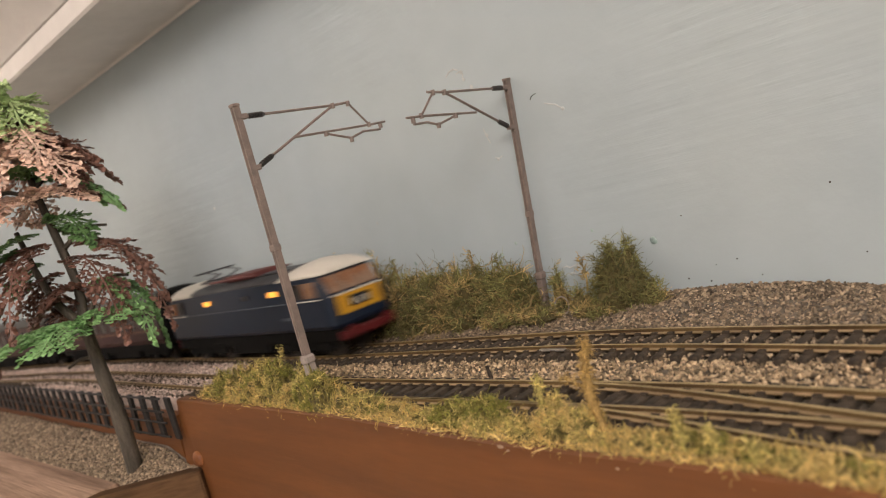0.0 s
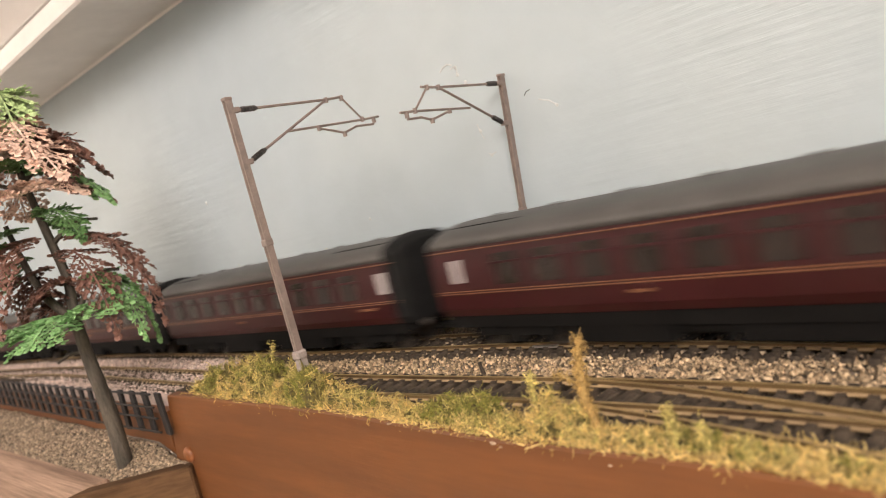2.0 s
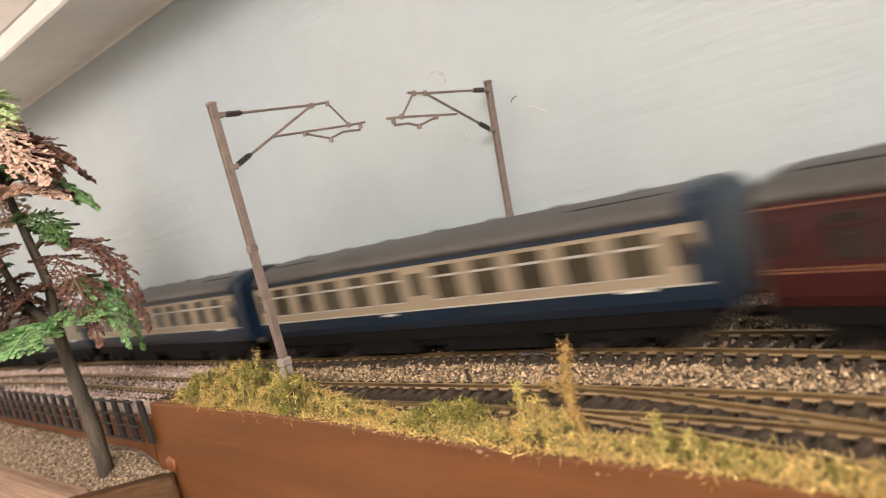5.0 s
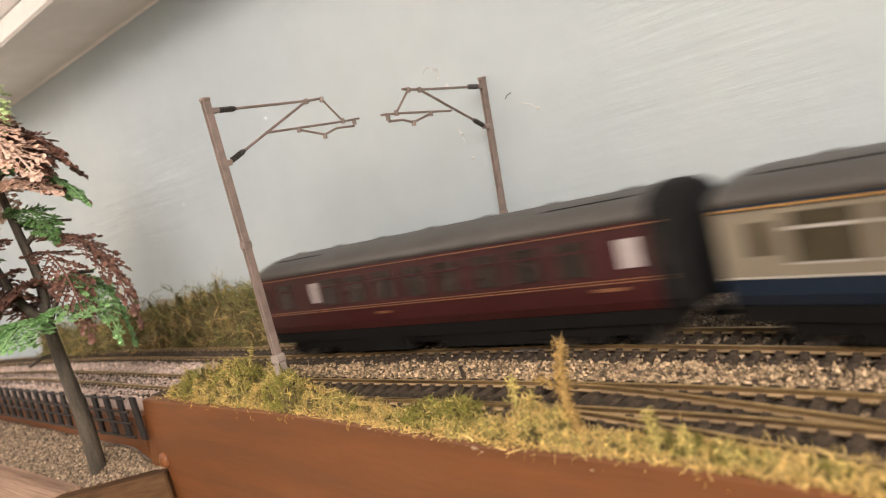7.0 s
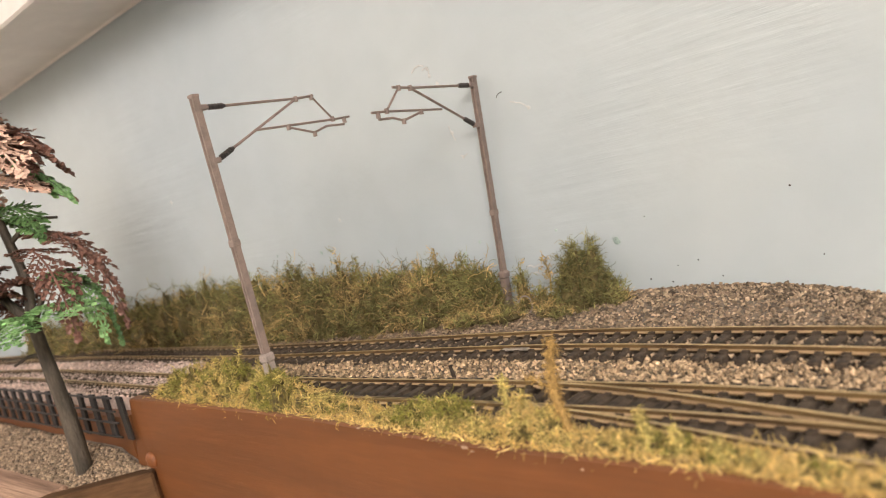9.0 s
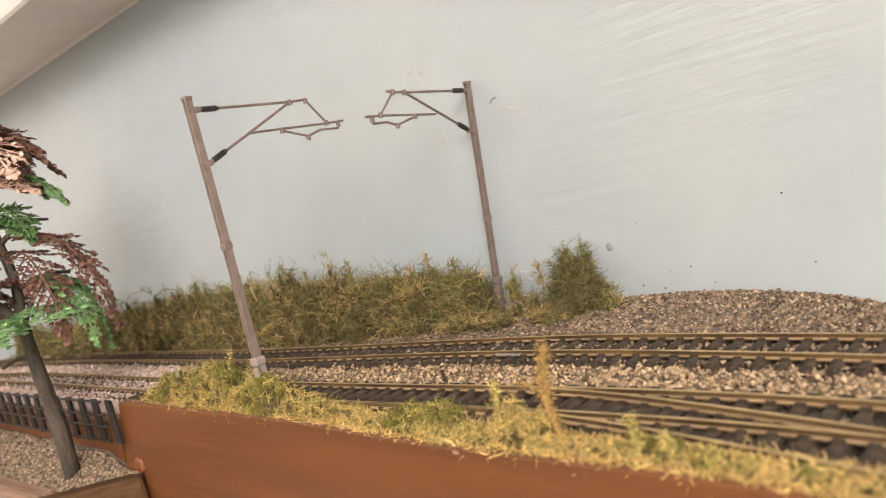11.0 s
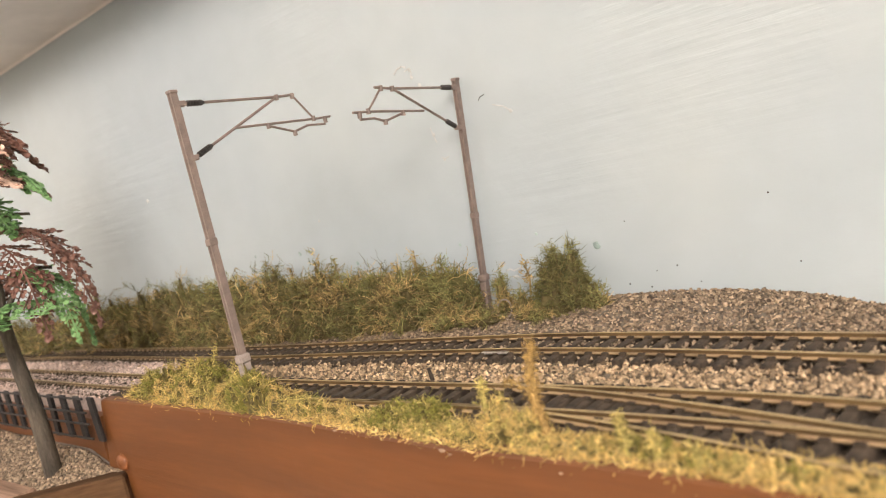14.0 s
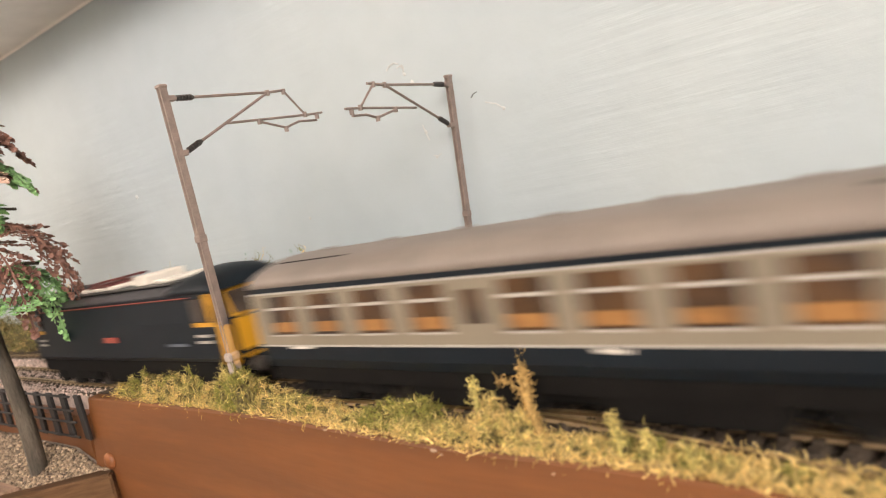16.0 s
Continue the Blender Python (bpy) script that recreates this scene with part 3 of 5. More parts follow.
p, s = scatter(13000, -1.1, -0.352, lambda x: FENCE(x) + 0.011, lambda x: FRONT(x) + 0.022, lambda x, y: 0.0021, 0.00075, 7, [(lambda x: FRONT(x) - 0.00825, 0.0016), (lambda x: FRONT(x) + 0.00825, 0.0016)])
stones("pale_ballast_on_track", p, s, M_STONE_PALE, "pale pinkish ballast half burying the front sleepers", baseboard)
p, s = scatter(5000, -1.2, -0.36, lambda x: FRONT(x) + 0.011, lambda x: REAR(x) - 0.013, lambda x, y: 0.0022, 0.00085, 8)
stones("pale_ballast_between", p, s, M_STONE_PALE, "pale pinkish ballast between the far tracks", baseboard)


# ---- lineside fence ----
fence = thing("lineside_fence", "black plastic lineside fence with slatted posts", "fence")
s = -0.349
while s > -1.45:
    y, d = float(FENCE(s)), float(FENCE(s + 0.002) - FENCE(s - 0.002)) / 0.004
    ob = part("post", boxed(-0.0029, 0.0029, -0.0008, 0.0008, -0.0165, 0.0062, bevel=0.0003), M_FENCE, fence)
    ob.matrix_basis = pose(s, y - 0.001, 0, random.uniform(-2, 2), random.uniform(-1.5, 1.5), math.degrees(math.atan(d)))
    s -= 0.0172
for z in (0.0056, -0.0015, -0.0075, -0.0150):
    xs = np.arange(-1.45, -0.3425, 0.015)
    part("fence_rail", rods([(x, float(FENCE(x)) - 0.0024, z) for x in xs], 0.0006, 6), M_FENCE, fence)


# ---- marks on the wall ----
WALL_OB = bpy.data.objects["wall_back"]
M_CHIP = material("chipped_white_plaster", (0.56, 0.59, 0.58), 0.8, 0.2, 300)
M_SPECK = material("dark_speck", (0.06, 0.05, 0.045), 0.7, 0.3, 300)
part("crack", rods([(-0.1716, WALL_Y, 0.0996), (-0.1704, WALL_Y, 0.1010), (-0.1680, WALL_Y, 0.1015)], 0.00022, 5), M_SPECK, WALL_OB, "short dark curved crack")
part("paint_ridge", rods([(-0.1650, WALL_Y, 0.0962), (-0.1625, WALL_Y, 0.0952), (-0.1598, WALL_Y, 0.0942), (-0.1570, WALL_Y, 0.0918)], 0.00035, 5), M_CHIP, WALL_OB, "raised pale paint ridge")
for x, z, r, m in ((-0.1566, 0.0914, 0.0009, M_CHIP), (-0.2054, 0.1228, 0.0010, M_CHIP), (-0.2050, 0.1192, 0.0010, M_CHIP), (-0.200, 0.0905, 0.0010, M_CHIP), (-0.197, 0.078, 0.0008, M_CHIP), (-0.2015, 0.1145, 0.0011, M_CHIP),
                   (-0.0605, 0.0382, 0.00040, M_SPECK), (-0.1160, 0.0358, 0.00030, M_SPECK), (-0.0981, 0.0152, 0.00035, M_SPECK), (-0.0538, 0.0118, 0.00030, M_SPECK), (-0.1066, 0.0139, 0.00025, M_SPECK),
                   (-0.1190, 0.0095, 0.0004, M_SPECK), (-0.110, 0.0075, 0.0004, M_SPECK), (-0.090, 0.0078, 0.0003, M_SPECK), (-0.449, 0.1000, 0.0012, M_CHIP), (-0.29, 0.062, 0.0008, M_CHIP)):
    bm = bmesh.new()
    bmesh.ops.create_icosphere(bm, subdivisions=2, radius=r)
    for q in bm.verts:
        q.co = Vector((q.co.x * (1 + 0.4 * noise.noise(q.co * 900)), q.co.y * 0.3, q.co.z)) + Vector((x, WALL_Y, z))
    part("paint_lump" if m is not M_SPECK else "speck", bm, m, WALL_OB, smooth=True)


for k, path in enumerate(([(-0.2150, 0.1232), (-0.2125, 0.1250), (-0.2095, 0.1255), (-0.2070, 0.1243)], [(-0.2085, 0.1228), (-0.2060, 0.1234), (-0.2045, 0.1215), (-0.2055, 0.1196)],
                         [(-0.2010, 0.0940), (-0.2002, 0.0900), (-0.1990, 0.0865)], [(-0.1985, 0.0790), (-0.1960, 0.0783), (-0.1940, 0.0790)])):
    part("paint_ridge", rods([(x, WALL_Y + 0.0001, z) for x, z in path], 0.00045 - 0.00006 * k, 6), M_CHIP, WALL_OB, "raised pale paint ridge")
M_DAB = material("pale_green_paint_dab", (0.40, 0.53, 0.50), 0.6, 0.3, 200)
for x, z, r in ((-0.269, 0.0355, 0.0011), (-0.2096, 0.0325, 0.0009), (-0.1997, 0.0368, 0.0008), (-0.1301, 0.0275, 0.0016), (-0.1575, 0.0363, 0.0007), (-0.312, 0.046, 0.0012), (-0.352, 0.049, 0.0009)):
    bm = bmesh.new()
    bmesh.ops.create_icosphere(bm, subdivisions=2, radius=r)
    for q in bm.verts:
        q.co = Vector((q.co.x * (1 + 0.6 * noise.noise(q.co * 700)), q.co.y * 0.12, q.co.z * (1 + 0.6 * noise.noise(q.co * 900)))) + Vector((x, WALL_Y, z))
    part("paint_dab", bm, M_DAB, WALL_OB, "pale green paint dab", smooth=True)
for x0, x1, z, r in ((-0.1765, -0.1675, 0.0215, 0.0004), (-0.1740, -0.1650, 0.0180, 0.0005), (-0.1700, -0.1620, 0.0145, 0.0003)):
    part("paint_ridge", rods([(x0 + (x1 - x0) * k / 5, WALL_Y, z + 0.0006 * math.sin(2.1 * k)) for k in range(6)], r, 6), M_CHIP, WALL_OB, "raised pale paint ridge")


# ---- overhead line masts ----
def mast(x, y, z0, ztop, way, arm, label, lean=0.0):
    """A post with a bracket arm that reaches along way (+1: away, -1: towards the room); arm holds (out, z) points."""
    t = thing("catenary_mast", label, "catenary mast", "overhead line masts", at=(x, y, z0))
    t.rotation_euler = (0, radians(lean), 0)
    h = ztop - z0
    prof = [(-0.0014, -0.0013), (0.0014, -0.0013), (0.0014, -0.0007), (0.0005, -0.0005), (0.0005, 0.0005), (0.0014, 0.0007), (0.0014, 0.0013), (-0.0014, 0.0013),
            (-0.0014, 0.0007), (-0.0005, 0.0005), (-0.0005, -0.0005), (-0.0014, -0.0007)]
    part("post", loft([[(b * 0.85, a, zz) for a, b in prof] for zz in (0.0, h)]), M_MAST, t)
    part("cap", boxed(-0.0015, 0.0015, -0.0017, 0.0017, h - 0.0004, h + 0.0008, bevel=0.0003), M_MAST, t)
    c = arm["collar"] - z0
    part("collar", boxed(-0.0021, 0.0021, -0.0024, 0.0024, c - 0.0018, c + 0.0016, bevel=0.0007), M_COLLAR if way > 0 else M_MAST, t)
    part("foot", boxed(-0.0017, 0.0017, -0.0020, 0.0020, -0.002, c - 0.0017, bevel=0.0005), M_COLLAR if way > 0 else M_MAST, t)
    k = arm["clip"] - z0
    part("clip", boxed(-0.0015, 0.0015, -0.0018, 0.0018, k - 0.0013, k + 0.0013, bevel=0.0003), M_MAST, t)
    P = lambda o, zz: (0, way * o, zz - z0)
    for (o, zz) in (arm["top"][0], arm["strut"][0]):
        part("bracket", boxed(-0.0012, 0.0012, min(0, way * (o + 0.001)), max(0, way * (o + 0.001)), zz - z0 - 0.001, zz - z0 + 0.001, bevel=0.0002), M_MAST, t)
    part("top_arm", rods([P(*q) for q in arm["top"]], 0.00055, 7), M_MAST, t)
    part("strut", rods([P(*q) for q in arm["strut"]], 0.00055, 7), M_MAST, t)
    part("registration_arm", rods([P(*q) for q in arm["reg"]], 0.0005, 7), M_MAST, t)
    part("hanger", rods([P(*q) for q in arm["hang"]], 0.00045, 7), M_MAST, t)
    part("steady_arm", rods([P(*q) for q in arm["steady"]], 0.0005, 7), M_MAST, t)
    for q0, q1 in ((arm["top"][0], arm["top"][1]), (arm["strut"][0], arm["strut"][1])):
        a, b = Vector(P(*q0)), Vector(P(*q1))
        u = (b - a).normalized()
        bm = bmesh.new()
        for i in range(5):
            rod(bm, a + u * (0.0022 + 0.0013 * i), a + u * (0.0022 + 0.0013 * i + 0.0009), 0.0012, 0.0010, 9)
        rod(bm, a + u * 0.0018, a + u * 0.009, 0.0007, None, 7)
        part("insulator", bm, M_INSUL, t, "dark ribbed insulator")
    for q in arm["knobs"]:
        bm = bmesh.new()
        rod(bm, Vector(P(*q)) - Vector((0, 0, 0.0011)), Vector(P(*q)) + Vector((0, 0, 0.0011)), 0.0009, None, 7)
        part("clamp", bm, M_MAST, t)
    return t


mast(-0.219, 0.155, 0.0, 0.1205, 1, dict(collar=0.0228, clip=0.0665, top=[(0.003, 0.1164), (0.047, 0.1168), (0.0565, 0.1174)], strut=[(0.0025, 0.0970), (0.047, 0.1168)],
     reg=[(0.0225, 0.1061), (0.0645, 0.1066), (0.0745, 0.1070)], hang=[(0.0555, 0.1172), (0.0648, 0.1066)], steady=[(0.0393, 0.1056), (0.0523, 0.1022), (0.0600, 0.1042), (0.0705, 0.1040)],
     knobs=[(0.0470, 0.1166), (0.0555, 0.1168), (0.0645, 0.1068), (0.0393, 0.1056), (0.0523, 0.1016), (0.0712, 0.1056)]), "grey-brown plastic overhead line mast in moss by the board")
mast(-0.1888, 0.2705, 0.004, 0.1115, -1, dict(collar=0.0205, clip=0.0500, top=[(0.003, 0.1083), (0.0450, 0.1093), (0.0555, 0.1101)], strut=[(0.0035, 0.0905), (0.0450, 0.1093)],
     reg=[(0.0265, 0.0994), (0.0615, 0.1012), (0.0700, 0.1013)], hang=[(0.0520, 0.1098), (0.0613, 0.1014)], steady=[(0.0404, 0.0994), (0.0522, 0.0969), (0.0585, 0.0985), (0.0665, 0.0985)],
     knobs=[(0.0450, 0.1092), (0.0520, 0.1096), (0.0613, 0.1013), (0.0404, 0.0994), (0.0522, 0.0966), (0.0665, 0.1000)]), "grey-brown plastic overhead line mast against the wall", lean=5.6)


# ---- moss and lichen ----
def strands(n, seed, spot, length, radius, up=0.5, curl=1.0, segs=5, per=1, spread=0.6, lead=0.0):
    """Wiry strands: thin three-sided tubes on random walks. spot(rng) gives a place, or a place and the way out;
    per strands spring from each spot as one tuft."""
    rng = np.random.default_rng(seed)
    k = max(1, n // per)
    found = [spot(rng) for _ in range(k)]
    outward = np.array([q[1] if isinstance(q, tuple) else (0.0, 0.0, 0.0) for q in found])
    p = np.array([q[0] if isinstance(q, tuple) else q for q in found])
    n = k * per
    main = rng.normal(size=(k, 3)) * 0.7 + outward * lead
    main[:, 2] = np.abs(main[:, 2]) * up + up * 0.4
    main /= np.linalg.norm(main, axis=1, keepdims=True)
    tall = rng.uniform(0.6, 1.4, (k, 1))
    p, d, tall = np.repeat(p, per, 0), np.repeat(main, per, 0), np.repeat(tall, per, 0)
    if per > 1:
        p = p + rng.normal(size=(n, 3)) * length * 0.10
        d = d + rng.normal(size=(n, 3)) * spread
        d /= np.linalg.norm(d, axis=1, keepdims=True)
    ln = length * tall * rng.uniform(0.5, 1.3, (n, 1)) / segs
    r = radius * rng.uniform(0.6, 1.4, (n, 1))
    rings = []
    for j in range(segs + 1):
        e = np.cross(d, [0.31, 0.52, 0.79])
        e /= np.linalg.norm(e, axis=1, keepdims=True) + 1e-9
        g = np.cross(d, e)
        rr = r * (1 - 0.55 * j / segs)
        rings.append(np.stack([p + rr * (math.cos(a) * e + math.sin(a) * g) for a in (0, 2.094, 4.189)], 1))
        p = p + d * ln
        d = d + rng.normal(size=(n, 3)) * curl
        d /= np.linalg.norm(d, axis=1, keepdims=True)
    v = np.stack(rings, 1).reshape(n, -1, 3)
    q = np.array([(3 * j + a, 3 * j + (a + 1) % 3, 3 * j + 3 + (a + 1) % 3, 3 * j + 3 + a) for j in range(segs) for a in range(3)])
    fa = (q[None] + (np.arange(n) * v.shape[1])[:, None, None]).reshape(-1, 4)
    return v.reshape(-1, 3), fa


def coat(name, v, fa):
    me = bpy.data.meshes.new(name)
    me.vertices.add(len(v))
    me.vertices.foreach_set("co", np.ascontiguousarray(v, dtype=np.float32).reshape(-1))
    me.loops.add(fa.size)
    me.loops.foreach_set("vertex_index", fa.reshape(-1).astype(np.int32))
    me.polygons.add(len(fa))
    me.polygons.foreach_set("loop_start", np.arange(0, fa.size, 4, dtype=np.int32))
    me.update(calc_edges=True)
    return me


def clump(kind, label, category, group, centre, half, height, n, seed, mats, length=0.007, radius=0.00022, up=0.5, tilt=0.0, rough=0.35, core=0.72, guard=0.0, tuft_scale=260, per=9, curl=0.75, gap=-0.12, billow=0.0, wisps=0):
    """A lumpy core, coloured as shade in the gaps, with wiry strands all over it."""
    t = thing(kind, label, category, group, at=centre)
    bm = bmesh.new()
    bmesh.ops.create_icosphere(bm, subdivisions=5, radius=1.0)
    off = Vector((seed * 3.1, seed * 1.7, 0))
    ca, sa = math.cos(tilt), math.sin(tilt)

    def surface(u):
        w = 1 + rough * noise.noise(u * 2.2 + off) + 0.55 * rough * noise.noise(u * 5.5 + off) + 0.3 * rough * noise.noise(u * 11 + off)
        if billow:
            # rounded cushions parted by creases
            w = 0.74 + 0.35 * rough * noise.noise(u * 2.2 + off) + billow * abs(noise.noise(u * 3.6 + off)) + 0.45 * billow * abs(noise.noise(u * 8.0 + off))
        x, y, z = u.x * half[0] * w, u.y * half[1] * w, max(u.z, -0.15) * height * w
        return np.array((x * ca - y * sa, x * sa + y * ca, z))

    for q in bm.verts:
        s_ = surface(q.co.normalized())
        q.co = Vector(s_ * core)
    # mats[0] is the painted gap shade, darker than the strands
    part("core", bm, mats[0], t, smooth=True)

    def spot_of(kind_, kinds):
        def spot(rng):
            for _ in range(30):
                u = rng.normal(size=3)
                u[2] = abs(u[2]) * 1.2
                u = Vector(u / np.linalg.norm(u))
                q = surface(u) * rng.uniform(core - 0.05, 0.98)
                w = Vector(q + np.array(centre))
                # strands stand in tufts with gaps, and each colour keeps to its own patches
                tuft = noise.noise(w * tuft_scale)
                patch = noise.noise(w * 75 + Vector((5, 9, 2)))
                k_ = min(kinds - 1, int((patch * 1.1 + 0.5) * kinds)) if patch > -0.45 else 0
                if tuft > gap and (k_ == kind_ or rng.random() < 0.15) and not (guard and w.y < float(EDGE(w.x)) + guard):
                    break
            return q, np.array(u[:])
        return spot

    for i, m in enumerate(mats[1:]):
        v_, f_ = strands(n // (len(mats) - 1), seed * 7 + i, spot_of(i, len(mats) - 1), length, radius, up, curl, 5, per, 0.55, 1.0)
        mesh_part("wiry_coat", coat("wiry_coat", v_, f_), m, t)
    if wisps:
        # a few long loose stems stand out of the mass
        v_, f_ = strands(wisps, seed * 11 + 5, spot_of(0, 1), length * 1.7, radius * 1.5, 1.0, 0.35, 7, 1, 0.3, 0.6)
        mesh_part("stem_tuft", coat("stem_tuft", v_, f_), mats[1], t)
    return t


def edge_at(x, inward):
    return float(EDGE(x)) + inward


# first entry of each set colours the core as shaded gaps
MOSSES = [(M_MOSSSHADE, M_MOSS, M_STRAW), (M_MOSSSHADE, M_MOSSGREEN, M_MOSS), (M_MOSSSHADE, M_MOSS, M_MOSSGREEN, M_STRAW), (M_MOSSSHADE, M_STRAW, M_MOSS)]
MOSS_ROW = [
    # x, distance in from the edge, half length, half depth, height, strands, colours
    (-0.324, 0.010, 0.010, 0.0065, 0.0060, 700, 0), (-0.307, 0.011, 0.012, 0.008, 0.0130, 1500, 1), (-0.288, 0.012, 0.014, 0.009, 0.0165, 2000, 2), (-0.267, 0.012, 0.014, 0.009, 0.0195, 2200, 2),
    (-0.2535, 0.011, 0.009, 0.008, 0.0185, 1500, 1), (-0.280, 0.006, 0.018, 0.004, 0.0090, 1100, 3), (-0.2400, 0.010, 0.008, 0.007, 0.0110, 900, 3),
    (-0.2275, 0.0075, 0.009, 0.0055, 0.0150, 1700, 1), (-0.2145, 0.009, 0.009, 0.007, 0.0125, 1400, 1), (-0.245, 0.0055, 0.012, 0.0036, 0.0085, 800, 3), (-0.2155, 0.0046, 0.0085, 0.0034, 0.0200, 1400, 1), (-0.201, 0.009, 0.010, 0.007, 0.0092, 1200, 0),
    (-0.187, 0.008, 0.010, 0.006, 0.0070, 1000, 2), (-0.172, 0.008, 0.010, 0.006, 0.0055, 800, 0), (-0.157, 0.007, 0.009, 0.006, 0.0052, 700, 3), (-0.1465, 0.009, 0.005, 0.0045, 0.0080, 700, 1),
    (-0.1400, 0.009, 0.008, 0.0055, 0.0085, 1100, 1), (-0.1290, 0.010, 0.0080, 0.006, 0.0105, 1500, 1), (-0.127, 0.0055, 0.012, 0.0036, 0.0055, 900, 3), (-0.1115, 0.007, 0.007, 0.006, 0.0072, 900, 3),
    (-0.1020, 0.009, 0.006, 0.006, 0.0100, 1100, 0), (-0.0930, 0.008, 0.006, 0.006, 0.0095, 1100, 3), (-0.0845, 0.0065, 0.006, 0.005, 0.0050, 700, 3), (-0.0760, 0.007, 0.006, 0.005, 0.0050, 700, 3),
    (-0.0670, 0.008, 0.004, 0.004, 0.0064, 600, 1), (-0.0600, 0.008, 0.004, 0.004, 0.0058, 600, 1), (-0.0520, 0.006, 0.006, 0.005, 0.0042, 600, 2), (-0.0430, 0.006, 0.006, 0.005, 0.0042, 600, 0),
    (-0.0330, 0.006, 0.006, 0.005, 0.0044, 600, 2), (-0.0230, 0.006, 0.006, 0.005, 0.0042, 500, 3), (-0.0120, 0.006, 0.008, 0.005, 0.0042, 500, 2)]
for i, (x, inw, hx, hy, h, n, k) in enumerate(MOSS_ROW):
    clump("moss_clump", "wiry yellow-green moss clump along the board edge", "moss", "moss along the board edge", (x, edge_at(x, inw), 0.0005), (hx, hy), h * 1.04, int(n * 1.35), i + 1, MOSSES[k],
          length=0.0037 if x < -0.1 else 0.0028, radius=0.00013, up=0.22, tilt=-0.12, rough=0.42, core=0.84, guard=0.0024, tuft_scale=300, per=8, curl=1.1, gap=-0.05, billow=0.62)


def sprig(label, base, tip, lean, n, seed, mat, thick=0.0009):
    t = thing("moss_sprig", label, "moss", "tall moss sprigs", at=base)
    a, b = Vector((0, 0, 0)), Vector(tip) - Vector(base)
    bend = Vector(lean)
    pts = [a.lerp(b, k / 6) + bend * math.sin(math.pi * k / 6) for k in range(7)]
    part("stem", loft([[q + Vector((r * math.cos(a), r * math.sin(a), 0)) for a in (0, 1.26, 2.51, 3.77, 5.03)] for q, r in zip(pts, np.linspace(thick, thick * 0.5, 7))]), mat, t)

    def spot(rng):
        k = rng.random() ** 0.8 * 6
        i = min(int(k), 5)
        q = pts[i].lerp(pts[i + 1], k - i)
        return np.array(q) + rng.normal(size=3) * 0.0007

    v_, f_ = strands(int(n * 1.5), seed, spot, 0.0022, 0.00018, 0.4, 1.2)
    mesh_part("wiry_coat", coat("wiry_coat", v_, f_), mat, t)
    return t


sprig("tall straw-yellow moss sprig with a knobbly head", (-0.0880, 0.140, 0.003), (-0.0905, 0.1445, 0.0262), (-0.0020, 0.0, 0.0), 360, 51, M_SPRIG, 0.0012)
sprig("thin arched side shoot of moss", (-0.0905, 0.1425, 0.0125), (-0.1010, 0.1440, 0.0165), (0.0, 0.0, 0.0022), 34, 57, M_SPRIG, 0.0004)
sprig("forked straw-yellow moss sprig", (-0.1050, 0.142, 0.005), (-0.1085, 0.146, 0.0170), (-0.001, 0, 0), 110, 52, M_MOSS, 0.0008)
sprig("short green moss sprig", (-0.0665, 0.134, 0.002), (-0.0675, 0.136, 0.0115), (0.0005, 0, 0), 160, 53, M_MOSS)
sprig("short green moss sprig", (-0.0595, 0.133, 0.002), (-0.0600, 0.134, 0.0095), (0.0005, 0, 0), 150, 54, M_MOSS)
sprig("short green moss sprig", (-0.0500, 0.131, 0.002), (-0.0510, 0.132, 0.0078), (0.0005, 0, 0), 120, 55, M_MOSS)
sprig("thin straw sprig on the moss mound", (-0.252, 0.163, 0.017), (-0.249, 0.164, 0.0255), (0.001, 0, 0), 40, 56, M_MOSS, 0.0003)

# straw-coloured scatter along the top of the board

def edge_spot(r):
    x = -0.335 + 0.36 * r.random() ** 0.55
    return np.array((x, float(EDGE(x)) + 0.0125 * r.random() ** 1.4 + 0.0016, 0.0032))


v, f = strands(8000, 77, edge_spot, 0.0034, 0.0002, 0.35, 1.2, 4)
tagged(mesh_part("straw_scatter", coat("straw_scatter", v, f), M_STRAW), "straw-yellow turf fibres along the board edge", "turf", kind="stuff")

BUSH = [(-0.70, 0.010, 0.040, 0.028), (-0.63, 0.011, 0.038, 0.030), (-0.575, 0.011, 0.030, 0.032), (-0.535, 0.012, 0.024, 0.033), (-0.500, 0.012, 0.022, 0.032), (-0.470, 0.012, 0.019, 0.034),
        (-0.442, 0.012, 0.017, 0.036), (-0.420, 0.013, 0.014, 0.035), (-0.396, 0.013, 0.014, 0.030), (-0.370, 0.014, 0.016, 0.036), (-0.344, 0.014, 0.015, 0.033), (-0.322, 0.014, 0.014, 0.035),
        (-0.300, 0.014, 0.013, 0.030), (-0.281, 0.014, 0.012, 0.032), (-0.262, 0.014, 0.012, 0.028), (-0.243, 0.013, 0.012, 0.0265), (-0.225, 0.012, 0.011, 0.0245), (-0.2085, 0.010, 0.009, 0.0225), (-0.1970, 0.008, 0.007, 0.0190)]
